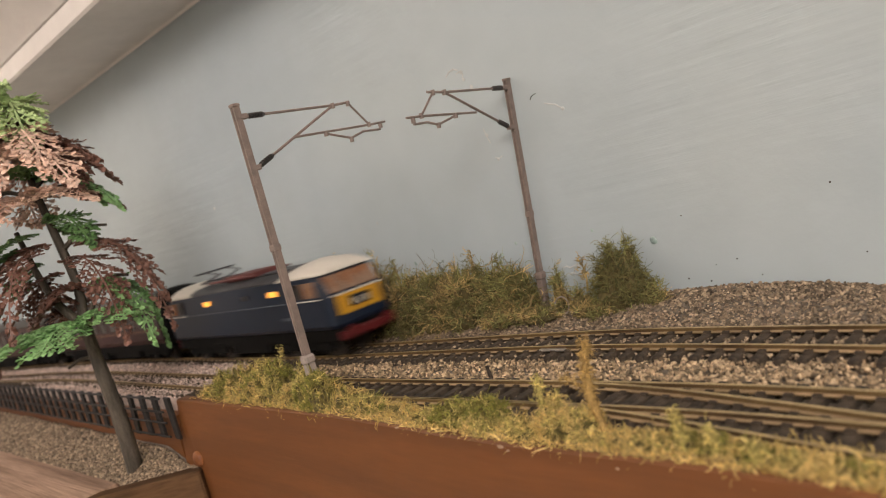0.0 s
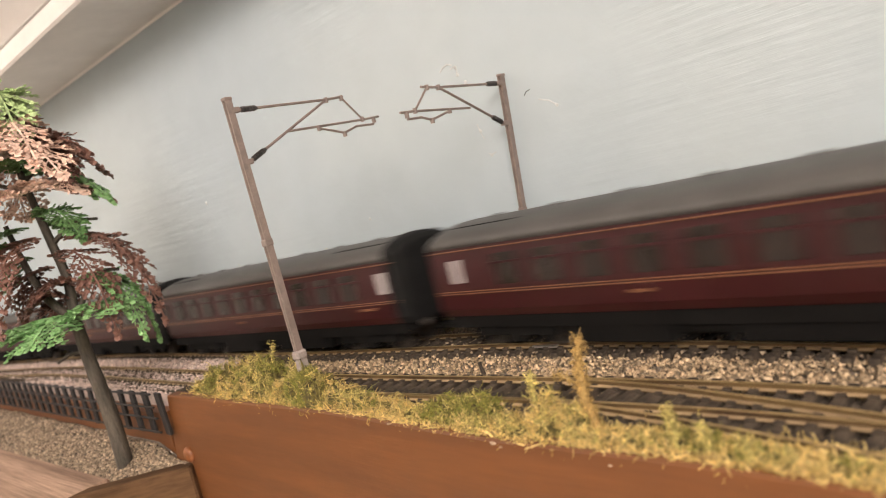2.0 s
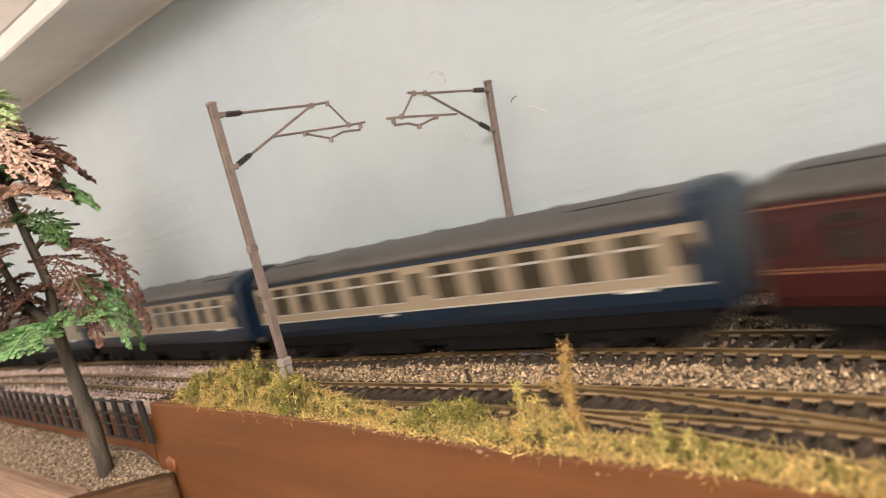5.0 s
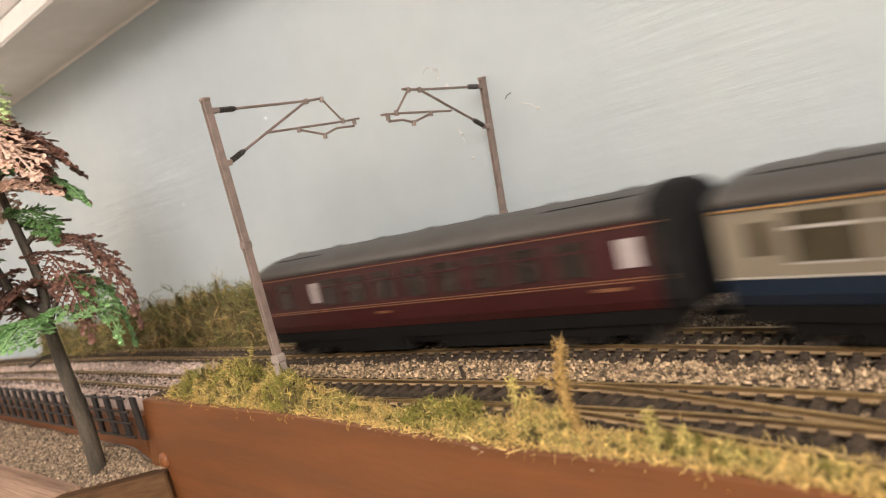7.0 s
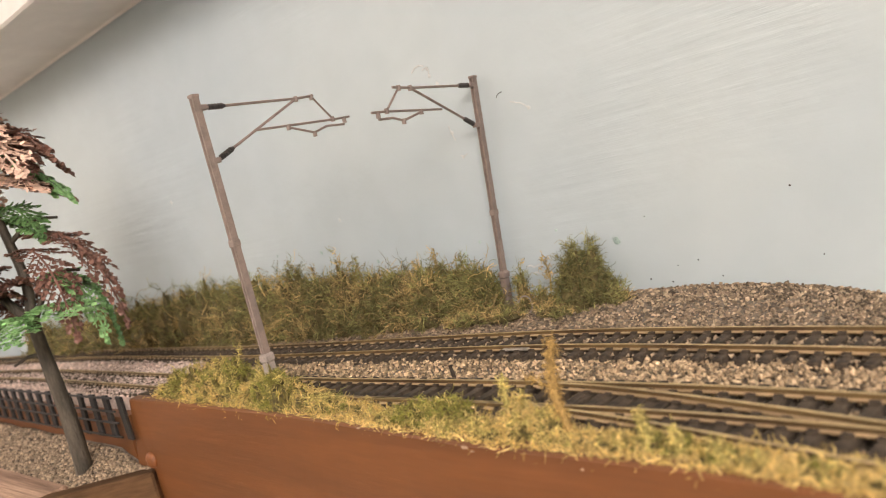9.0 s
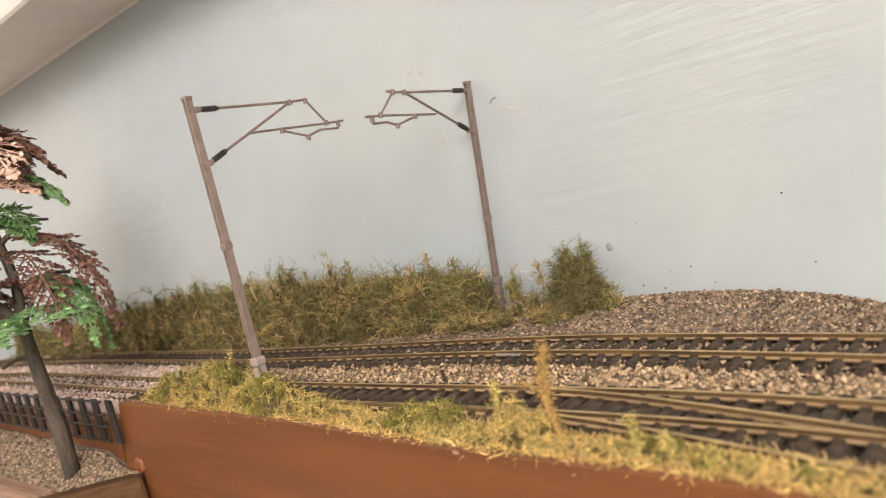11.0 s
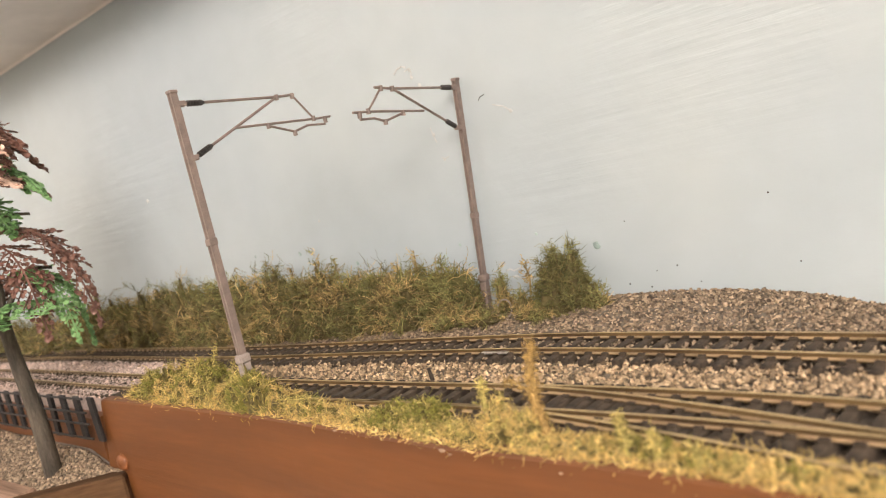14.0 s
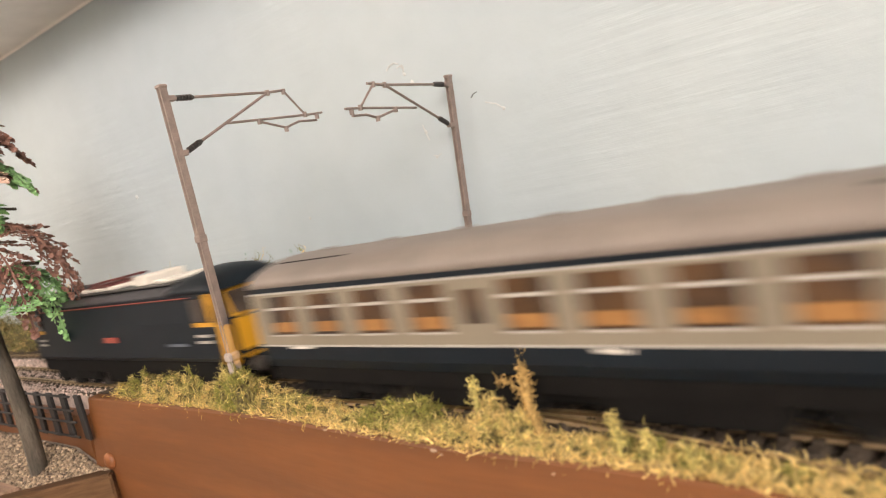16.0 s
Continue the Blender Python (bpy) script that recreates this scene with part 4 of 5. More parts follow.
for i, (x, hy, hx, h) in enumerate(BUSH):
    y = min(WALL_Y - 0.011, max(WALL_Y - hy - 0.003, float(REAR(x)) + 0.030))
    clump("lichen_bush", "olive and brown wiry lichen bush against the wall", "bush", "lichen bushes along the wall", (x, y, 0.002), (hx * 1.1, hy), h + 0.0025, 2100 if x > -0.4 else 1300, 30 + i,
          (M_BUSHSHADE, M_BUSH, M_BUSHGREEN, M_BUSHDARK), length=0.0075, radius=0.00018, up=0.45, rough=0.6, core=0.80, tuft_scale=210, per=6, curl=0.55, gap=-0.25, billow=0.75, wisps=30)
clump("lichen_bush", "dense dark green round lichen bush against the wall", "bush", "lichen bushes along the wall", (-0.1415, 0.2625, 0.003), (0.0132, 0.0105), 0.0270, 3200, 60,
      (M_BUSHSHADE, M_BUSHDARK, M_BUSHDARK, M_BUSHDARK, M_BUSHGREEN), length=0.0050, radius=0.00016, up=0.4, rough=0.4, core=0.80, tuft_scale=260, per=10, curl=0.8)
for x, y, hx, hy, h, n in ((-0.1745, 0.2640, 0.0040, 0.0040, 0.0170, 600), (-0.1635, 0.2620, 0.0055, 0.0050, 0.0085, 500), (-0.1790, 0.2520, 0.0100, 0.0060, 0.0034, 500),
                           (-0.2000, 0.2500, 0.0110, 0.0060, 0.0040, 500), (-0.1540, 0.2530, 0.0100, 0.0050, 0.0040, 500), (-0.1275, 0.2580, 0.0045, 0.0050, 0.0075, 400)):
    clump("lichen_tuft", "low yellow-brown lichen tuft on the ballast", "bush", "lichen tufts round the mast foot", (x, y, 0.004), (hx, hy), h, n, int(900 - x * 1000), (M_BUSHSHADE, M_BUSH, M_BUSHGREEN),
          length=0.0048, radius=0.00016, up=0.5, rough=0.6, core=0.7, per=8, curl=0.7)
root = thing("dry_root", "pale dry root curling over the ballast", "twig", at=(-0.200, 0.253, 0.0050))
part("stem", rods([(0, 0, -0.001), (0.004, 0.001, 0.0014), (0.009, 0.002, 0.0024), (0.0125, 0.004, 0.0042), (0.0135, 0.007, 0.0085)], 0.0005, 6, 0.0003), M_BUSH, root)
loop = thing("wire_loop", "thin grey wire loop beside the mast foot", "wire", at=(-0.1715, 0.2585, 0.0040))
part("ring", rods([(0.0036 * math.cos(a), 0.0008 * math.sin(a), 0.0036 + 0.0040 * math.sin(a)) for a in np.linspace(0, 2 * math.pi, 19)], 0.0003, 6), M_COLLAR, loop)
for i, (x, h) in enumerate([(-0.219, 0.0390), (-0.273, 0.0410), (-0.308, 0.0400), (-0.420, 0.044), (-0.232, 0.034), (-0.203, 0.034), (-0.159, 0.027)]):
    t = thing("lichen_sprig", "thin upright brown lichen sprig by the wall", "twig", "lichen sprigs", at=(x, 0.262, 0.012))
    r_ = np.random.default_rng(200 + i)
    bm = rods([(0, 0, 0), (r_.uniform(-.002, .002), 0, (h - 0.012) * 0.55), (r_.uniform(-.003, .003), 0, h - 0.012)], 0.0005, 5, 0.0002)
    part("stem", bm, M_BUSH, t)
    top = h - 0.012
    v, f = strands(60, 300 + i, lambda r: np.array((r.normal() * 0.0008, r.normal() * 0.0008, top * (0.35 + 0.65 * r.random()))), 0.0038, 0.00022, 0.8)
    mesh_part("wiry_coat", coat("wiry_coat", v, f), M_BUSHGREEN if i % 2 else M_BUSH, t)


# ---- the model tree: trunk, limbs and flat plastic fronds ----
tree = thing("tree", "plastic model tree with green, brown and beige fronds standing in gravel", "tree", at=(-0.3870, 0.1468, -0.0340))
VIEW_R = Vector((0.62, 0.78, 0)).normalized()
VIEW_D = Vector((-0.78, 0.62, 0)).normalized()


def tree_at(r, d, z):
    """A point of the tree: r along the wall side, d in depth, z above its foot."""
    return VIEW_R * (r * 1.22 + 0.085 * max(0.0, z - 0.075)) + VIEW_D * d * 1.2 + Vector((0, 0, 1.09 * z + 0.14 * max(0.0, z - 0.085)))


def limb(points, r0, r1):
    """One tapered round skin along a bent line."""
    fine = [points[0]]
    for a, b in zip(points[:-1], points[1:]):
        fine += [a.lerp(b, 0.34), a.lerp(b, 0.67), b]
    pts = fine[:]
    for i in range(1, len(fine) - 1):
        pts[i] = (fine[i - 1] + fine[i] * 2 + fine[i + 1]) / 4
    rings = []
    for i, p in enumerate(pts):
        way = (pts[min(i + 1, len(pts) - 1)] - pts[max(i - 1, 0)]).normalized()
        d = Vector((0, 0, 1)).rotation_difference(way)
        r = (r0 + (r1 - r0) * i / (len(pts) - 1)) * (1 + 0.10 * noise.noise(p * 160))
        rings.append([p + d @ Vector((r * math.cos(k * math.pi / 5), r * math.sin(k * math.pi / 5), 0)) for k in range(10)])
    return loft(rings)


part("trunk", limb([tree_at(0, 0, -0.003), tree_at(0.0006, 0, 0.02), tree_at(0, 0, 0.04), tree_at(-0.0012, 0, 0.06), tree_at(-0.002, 0, 0.079)], 0.0044, 0.0030), M_TRUNK, tree, smooth=True)
BOUGHS = [([(-0.002, 0, 0.078), (-0.010, -0.002, 0.090), (-0.015, -0.002, 0.104), (-0.020, 0, 0.124)], 0.0026, 0.0012),
         ([(-0.002, 0, 0.078), (-0.001, 0.001, 0.096), (-0.005, 0.001, 0.116), (-0.009, 0.001, 0.138), (-0.013, 0, 0.165), (-0.016, 0, 0.182)], 0.0028, 0.0011),
         ([(-0.002, 0, 0.076), (0.004, -0.001, 0.088), (0.012, -0.001, 0.097), (0.020, 0, 0.095)], 0.0017, 0.0008),
         ([(-0.001, 0, 0.062), (-0.008, 0.002, 0.063), (-0.014, 0.002, 0.060)], 0.0013, 0.0006),
         ([(-0.004, 0.001, 0.112), (0.006, 0, 0.120), (0.016, 0, 0.118)], 0.0014, 0.0007),
         ([(-0.008, 0.001, 0.134), (-0.020, 0.002, 0.142), (-0.030, 0.002, 0.140)], 0.0015, 0.0007),
         ([(-0.009, 0.001, 0.140), (0.002, 0, 0.149), (0.012, 0, 0.148)], 0.0014, 0.0007)]
for pts, r0, r1 in BOUGHS:
    part("branch", limb([tree_at(*p) for p in pts], r0, r1), M_TRUNK, tree, smooth=True)

LEAF_V = np.array([(0, 0, 0.22), (0, 0, -0.22)] + [(math.cos(a) * (1.0 if i % 2 == 0 else 0.86), math.sin(a) * 0.92, 0) for i, a in enumerate(np.arange(6) * math.pi / 3)])
LEAF_F = [(0, 2 + i, 2 + (i + 1) % 6) for i in range(6)] + [(1, 2 + (i + 1) % 6, 2 + i) for i in range(6)]


def frond(root, tip, droop, width, mat, seed, twigs=12, leaf=0.00160):
    """A fan of leaflets along side twigs of one arched stem."""
    rg = np.random.default_rng(seed)
    a, b = tree_at(*root), tree_at(*tip)
    ax = (b - a)
    side = ax.cross(Vector((0, 0, 1))).normalized()
    upv = side.cross(ax).normalized()
    vs, fs = [], []

    def leafs(p, d, s):
        d = d.normalized()
        e = d.cross(Vector(rg.normal(size=3) * 0.35) + Vector((0, 0, 1))).normalized()
        g = d.cross(e)
        k = len(vs)
        for q in LEAF_V:
            vs.append(tuple(p + (d * q[0] + e * q[1] + g * q[2]) * s))
        fs.extend(tuple(i + k for i in t_) for t_ in LEAF_F)

    def bar(p, q, r):
        d = (q - p).normalized()
        e = d.cross(Vector((0.3, 0.2, 0.93))).normalized()
        g = d.cross(e)
        k = len(vs)
        for c in (p, q):
            for an in (0, 2.09, 4.19):
                vs.append(tuple(c + (e * math.cos(an) + g * math.sin(an)) * r))
        for i in range(3):
            fs.append((k + i, k + (i + 1) % 3, k + 3 + (i + 1) % 3, k + 3 + i))

    stem = lambda u: a + ax * u + upv * (droop * (1 - (2 * u - 0.75) ** 2)) - Vector((0, 0, 1)) * abs(droop) * u * u * 0.9
    prev = stem(0.0)
    for i in range(1, twigs + 1):
        u = i / twigs
        p = stem(u)
        bar(prev, p, 0.0006)
        dirn = (p - prev).normalized()
        w = width * math.sin(math.pi * min(1, 0.25 + 0.72 * u)) * rg.uniform(0.8, 1.15)
        for sgn in (-1, 1):
            dv = (side * sgn + dirn * 0.8 + Vector((0, 0, rg.uniform(-0.25, 0.1)))).normalized()
            n = max(2, int(w / (leaf * 1.45)))
            end = p + dv * w - Vector((0, 0, w * 0.18))
            bar(p, end, 0.00035)
            for j in range(1, n + 1):
                q = p.lerp(end, j / n) + Vector(rg.normal(size=3)) * 0.0003
                for s2 in (-1, 1):
                    leafs(q + dirn * s2 * leaf * 0.8, (dv * 0.6 + dirn * s2), leaf * rg.uniform(0.75, 1.1))
            leafs(end, dv, leaf)
        prev = p
    leafs(prev, ax, leaf)
    return mesh_part("frond", soup("frond", vs, fs), mat, tree)


FRONDS = [
    # root, tip, droop, width, material
    ((-0.003, -0.004, 0.080), (-0.034, -0.016, 0.081), 0.003, 0.017, M_LEAFGREEN), ((-0.003, -0.004, 0.081), (0.021, -0.018, 0.084), 0.003, 0.016, M_LEAFGREEN),
    ((-0.002, -0.003, 0.080), (-0.010, -0.030, 0.078), 0.003, 0.016, M_LEAFGREEN), ((0.004, 0, 0.090), (0.030, 0.008, 0.074), 0.012, 0.011, M_LEAFDEEP),
    ((0.002, 0, 0.092), (0.028, -0.010, 0.078), 0.012, 0.010, M_LEAFGREEN), ((-0.004, 0.004, 0.082), (-0.018, 0.022, 0.088), 0.006, 0.010, M_LEAFBROWN),
    ((0.000, 0, 0.090), (-0.012, -0.012, 0.098), 0.006, 0.008, M_LEAFBROWN), ((-0.001, 0, 0.108), (0.038, -0.006, 0.096), 0.012, 0.012, M_LEAFBROWN),
    ((-0.002, 0, 0.110), (0.028, 0.014, 0.100), 0.010, 0.010, M_LEAFBROWN), ((-0.006, 0, 0.112), (-0.038, -0.010, 0.097), 0.012, 0.011, M_LEAFBROWN),
    ((-0.006, 0, 0.112), (-0.022, -0.024, 0.104), 0.008, 0.010, M_LEAFBROWN), ((-0.014, 0, 0.108), (-0.030, 0.010, 0.104), 0.004, 0.008, M_LEAFDEEP),
    ((-0.016, 0, 0.112), (-0.034, -0.004, 0.118), 0.004, 0.008, M_LEAFDEEP), ((-0.006, 0, 0.120), (0.006, 0.014, 0.116), 0.004, 0.008, M_LEAFDEEP),
    ((-0.012, -0.003, 0.132), (0.018, -0.016, 0.139), 0.003, 0.012, M_LEAFPINK), ((-0.012, -0.003, 0.132), (-0.040, -0.014, 0.136), 0.004, 0.013, M_LEAFPINK),
    ((-0.012, -0.003, 0.133), (-0.018, -0.032, 0.134), 0.003, 0.013, M_LEAFPINK), ((-0.008, 0, 0.140), (0.024, 0.004, 0.141), 0.004, 0.010, M_LEAFGREEN),
    ((-0.010, 0, 0.142), (0.006, 0.020, 0.146), 0.004, 0.010, M_LEAFDEEP), ((-0.010, 0, 0.148), (0.022, 0.006, 0.147), 0.009, 0.011, M_LEAFBROWN),
    ((-0.010, 0, 0.150), (0.014, -0.012, 0.153), 0.008, 0.011, M_LEAFBROWN), ((-0.012, 0, 0.152), (-0.034, -0.012, 0.150), 0.008, 0.013, M_LEAFPINK),
    ((-0.012, 0, 0.153), (-0.018, -0.026, 0.150), 0.008, 0.013, M_LEAFPINK), ((-0.014, 0, 0.160), (0.008, 0.004, 0.164), 0.006, 0.010, M_LEAFBROWN),
    ((-0.015, 0, 0.172), (0.000, -0.014, 0.166), 0.008, 0.011, M_LEAFPALE), ((-0.015, 0, 0.172), (-0.034, -0.010, 0.166), 0.008, 0.012, M_LEAFPALE),
    ((-0.015, 0, 0.173), (-0.016, -0.022, 0.165), 0.008, 0.012, M_LEAFPALE), ((-0.015, 0, 0.174), (-0.016, 0.016, 0.170), 0.006, 0.010, M_LEAFPALE),
    ((-0.003, 0, 0.104), (0.020, -0.016, 0.094), 0.010, 0.011, M_LEAFBROWN), ((-0.004, 0, 0.100), (-0.026, 0.006, 0.092), 0.008, 0.010, M_LEAFBROWN), ((-0.010, 0, 0.118), (-0.036, -0.012, 0.116), 0.006, 0.010, M_LEAFDEEP),
    ((-0.006, 0, 0.122), (0.012, -0.008, 0.128), 0.004, 0.009, M_LEAFDEEP), ((-0.002, 0, 0.086), (-0.020, -0.006, 0.092), 0.006, 0.010, M_LEAFBROWN), ((0.002, 0, 0.088), (0.014, 0.012, 0.092), 0.006, 0.009, M_LEAFBROWN),
    ((-0.010, -0.004, 0.146), (0.014, -0.024, 0.150), 0.006, 0.013, M_LEAFPINK), ((-0.012, -0.004, 0.158), (0.006, -0.022, 0.158), 0.006, 0.012, M_LEAFPINK), ((-0.008, 0.002, 0.152), (0.020, 0.000, 0.160), 0.005, 0.010, M_LEAFBROWN),
    ((-0.004, 0, 0.136), (0.022, 0.006, 0.130), 0.004, 0.010, M_LEAFBROWN), ((-0.016, 0, 0.178), (-0.022, -0.010, 0.186), 0.003, 0.009, M_LEAFPALE), ((-0.016, 0, 0.160), (-0.038, 0.006, 0.158), 0.006, 0.011, M_LEAFBROWN)]
for i, (root, tip, droop, width, mat) in enumerate(FRONDS):
    if root[2] > 0.1 and tip[1] <= 0.004:
        # those that face the room hang lower at the tip
        sag = 0.004 if mat in (M_LEAFPINK, M_LEAFPALE) else 0.009
        tip, droop = (tip[0], tip[1] - 0.006, tip[2] - sag), droop + 0.003
    frond(root, tip, droop, width * 1.4, mat, 500 + i)
    if root[2] > 0.125:
        # a second, shorter frond fills the crown
        tip2 = (root[0] + (tip[0] - root[0]) * 0.8, root[1] + (tip[1] - root[1]) * -0.7 - 0.006, tip[2] + 0.004)
        frond(root, tip2, droop, width * 1.2, mat, 700 + i)


# ---- rolling stock; local x is along the track, z = 0 on the rail head ----
def skin(pts, x0, x1, n=1):
    return loft([[(x0 + (x1 - x0) * k / n, y, z) for y, z in pts] for k in range(n + 1)])


def wheels(parent, xs, r=0.0066):
    for x in xs:
        for side in (-1, 1):
            bm = bmesh.new()
            y = side * 0.0083
            rod(bm, (x, y - 0.0012, r), (x, y + 0.0012, r), r, None, 20)
            rod(bm, (x, y - side * 0.0020, r - 0.0004), (x, y - side * 0.0010, r - 0.0004), r + 0.0005, None, 20)
            part("wheel", bm, M_WHEEL, parent)


def bogie(parent, x, base=0.0165, r=0.0066, long=0.0225):
    # side frames reach extra low, adding to the shade under the train
    bm = bmesh.new()
    for side in (-1, 1):
        y = side * 0.0135
        box(bm, x - long, x + long, y - 0.0011, y + 0.0011, 0.0050, 0.0104, bevel=0.0006)
        for o in (-base, base):
            box(bm, x + o - 0.003, x + o + 0.003, y - 0.0016, y + 0.0016, 0.0030, 0.0092, bevel=0.0006)
        box(bm, x - 0.005, x + 0.005, y - 0.0016, y + 0.0016, 0.0026, 0.0105, bevel=0.0006)
    box(bm, x - 0.004, x + 0.004, -0.0135, 0.0135, 0.007, 0.0115)
    b = part("bogie", bm, M_BLACK, parent)
    wheels(b, (x - base, x + base), r)
    return b


def buffers(parent, x, way, mat):
    for side in (-1, 1):
        bm = bmesh.new()
        rod(bm, (x, side * 0.0112, 0.0138), (x + way * 0.0035, side * 0.0112, 0.0138), 0.0011, None, 9)
        rod(bm, (x + way * 0.0035, side * 0.0112, 0.0138), (x + way * 0.0043, side * 0.0112, 0.0138), 0.0028, None, 14)
        part("buffer", bm, mat, parent)


def coach(label, body_mat, band_mat, windows, line, roof_mat, seats, top_band=None, half=0.1155):
    """A bogie coach: shell, roof, bellows, windows, lining and running gear."""
    t = thing("passenger_coach", label, "railway coach", "coaches of the trains")
    side_pts = [(-0.0168, 0.0139), (0.0168, 0.0139), (0.0183, 0.0170), (0.0186, 0.0230), (0.0185, 0.0330), (0.0180, 0.0415), (-0.0180, 0.0415), (-0.0185, 0.0330), (-0.0186, 0.0230), (-0.0183, 0.0170)]
    part("body", skin(side_pts, -half, half), body_mat, t)
    arc = [(0.0183 * math.cos(a), 0.0414 + 0.0079 * math.sin(a) ** 0.85) for a in np.linspace(0, math.pi, 15)]
    rings = []
    for x, k in ((-half - 0.0006, 0.80), (-half + 0.003, 0.95), (-half + 0.009, 1.0), (half - 0.009, 1.0), (half - 0.003, 0.95), (half + 0.0006, 0.80)):
        rings.append([(x, y * (0.985 + 0.015 * k), 0.0414 + (z - 0.0414) * k) for y, z in arc])
    part("roof", loft(rings), roof_mat, t, smooth=True)
    vent = None
    for x in np.linspace(-0.09, 0.09, 7):
        if vent is None:
            vent = part("roof_vent", boxed(-0.002, 0.002, -0.0012, 0.0012, 0.0490, 0.0501, bevel=0.0004), roof_mat, t)
            vent.location.x = x
        else:
            other = mesh_part("roof_vent", vent.data, roof_mat, t)
            other.location.x = x
    for way in (-1, 1):
        x = way * half
        part("end_wall", boxed(min(x, x + way * 0.0006), max(x, x + way * 0.0006), -0.0172, 0.0172, 0.0135, 0.0415, bevel=0.0002), M_GANGWAY, t, "black coach end")
        if way > 0 and not top_band:
            # a black domed end wraps round the corner of the side
            ring = side_pts[:6] + [(y, z) for y, z in arc[1:-1]] + side_pts[6:]
            part("end_cap", loft([[(x + o, y * k, 0.0139 + (z - 0.0139) * k) for y, z in ring] for o, k in ((-0.0050, 1.022), (0.0015, 1.012), (0.0036, 0.98), (0.0046, 0.93))]), body_mat if band_mat else M_GANGWAY, t, "dark domed coach end")
        g = bmesh.new()
        for i in range(4):
            a, b = x + way * (0.0006 + 0.0007 * i), x + way * (0.0006 + 0.0007 * (i + 1))
            o = 0.0004 * (i % 2)
            box(g, min(a, b), max(a, b), -0.0075 + o, 0.0075 - o, 0.0135, 0.0425 - o)
        part("gangway", g, M_GANGWAY, t, "black corridor bellows")
        for side in (-1, 1):
            part("roof_rib", rods([(way * (half - 0.045), side * 0.0105, 0.0479), (way * (half - 0.010), side * 0.0105, 0.0479)], 0.0004, 5), M_BLACK, t)
        buffers(t, x, way, M_BUFFER)
        part("coupling", boxed(min(x, x + way * 0.0092), max(x, x + way * 0.0092), -0.0035, 0.0035, 0.0068, 0.0084, bevel=0.0004), M_BLACK, t)
        bogie(t, way * (half - 0.0335))
    for side in (-1, 1):
        Y = lambda o, s=side: (min(s * 0.0181, s * (0.0184 + o)), max(s * 0.0181, s * (0.0184 + o)))
        if band_mat:
            part("window_band", boxed(-half + 0.0004, half - 0.0004, *Y(0.0004), 0.0220, 0.0396), band_mat, t)
            part("lining", boxed(-half + 0.0004, half - 0.0004, *Y(0.0006), 0.0216, 0.0221), M_ALUMIN, t, "thin white lining")
            if top_band:
                part("lining", boxed(-half + 0.0004, half - 0.0004, *Y(0.0006), 0.0393, 0.0398), M_ALUMIN, t, "thin white lining")
        if line:
            part("lining", boxed(-half + 0.0004, half - 0.0004, *Y(0.0005), 0.0401, 0.0404 if not band_mat else 0.0406), line, t)
            if not band_mat:
                for z in (0.0232, 0.0241):
                    part("lining", boxed(-half + 0.0004, half - 0.0004, *Y(0.0005), z, z + 0.0003), line, t)
        for x, w, kind in windows:
            lo, hi = ((0.0256, 0.0384) if band_mat else (0.0262, 0.0378)) if kind == "main" else (0.0276, 0.0366)
            glass = M_FROST if kind == "frost" else seats
            wn = part("window", boxed(x - w / 2, x + w / 2, *Y(0.0005), lo, hi, bevel=0.0001), glass, t, "frosted white window" if kind == "frost" else "")
            if kind == "main":
                part("vent_bar", boxed(x - w / 2 - 0.0006, x + w / 2 + 0.0006, *Y(0.0009), 0.0340, 0.0348), M_ALUMIN if band_mat else body_mat, wn)
                if band_mat:
                    if top_band:
                        part("seat_back", boxed(x - w / 2 + 0.0012, x + w / 2 - 0.0012, *Y(0.0007), 0.0266, 0.0298), M_SEATS, wn, "orange-brown seat behind the glass")
                    part("frame", boxed(x - w / 2 - 0.0006, x + w / 2 + 0.0006, *Y(0.0008), lo - 0.0005, lo), M_ALUMIN, wn)
        for x, w, z in ((half * 0.80, 0.010, 0.0208), (-0.02, 0.006, 0.0202)):
            part("lettering", boxed(x - w / 2, x + w / 2, *Y(0.0005), z, z + 0.0010), M_LINE if not band_mat else M_OFFWHITE, t, "small unreadable lettering bar")
        part("solebar", boxed(-half, half, min(side * 0.0150, side * 0.0162), max(side * 0.0150, side * 0.0162), 0.0090, 0.0140), M_BLACK, t)
        # battery boxes, enlarged so their black shape stands in for shade beneath the coach
        bm = bmesh.new()
        box(bm, -0.054, -0.013, min(side * 0.007, side * 0.0155), max(side * 0.007, side * 0.0155), 0.0030, 0.0115, bevel=0.0005)
        box(bm, 0.004, 0.052, min(side * 0.007, side * 0.0152), max(side * 0.007, side * 0.0152), 0.0034, 0.0115, bevel=0.0005)
        rod(bm, (-0.012, side * 0.0115, 0.008), (0.008, side * 0.0115, 0.008), 0.0030, None, 12)
        part("battery_box_and_shade", bm, M_BLACK, t)
    part("floor_pan", boxed(-half, half, -0.0152, 0.0152, 0.0105, 0.0127), M_BLACK, t)
    return t


W_COMPARTMENT = [(-0.1100, 0.0050, "door"), (0.1105, 0.0045, "door"), (-0.0720, 0.0045, "frost"), (0.1005, 0.0070, "frost"), (-0.0920, 0.0110, "main")] + [(-0.0545 + 0.0196 * i, 0.0120, "main") for i in range(8)]
W_ONE_FROST = [w for w in W_COMPARTMENT if w[2] != "frost" and w[0] < 0.11] + [(0.1065, 0.0050, "frost"), (-0.0735, 0.0110, "main")]
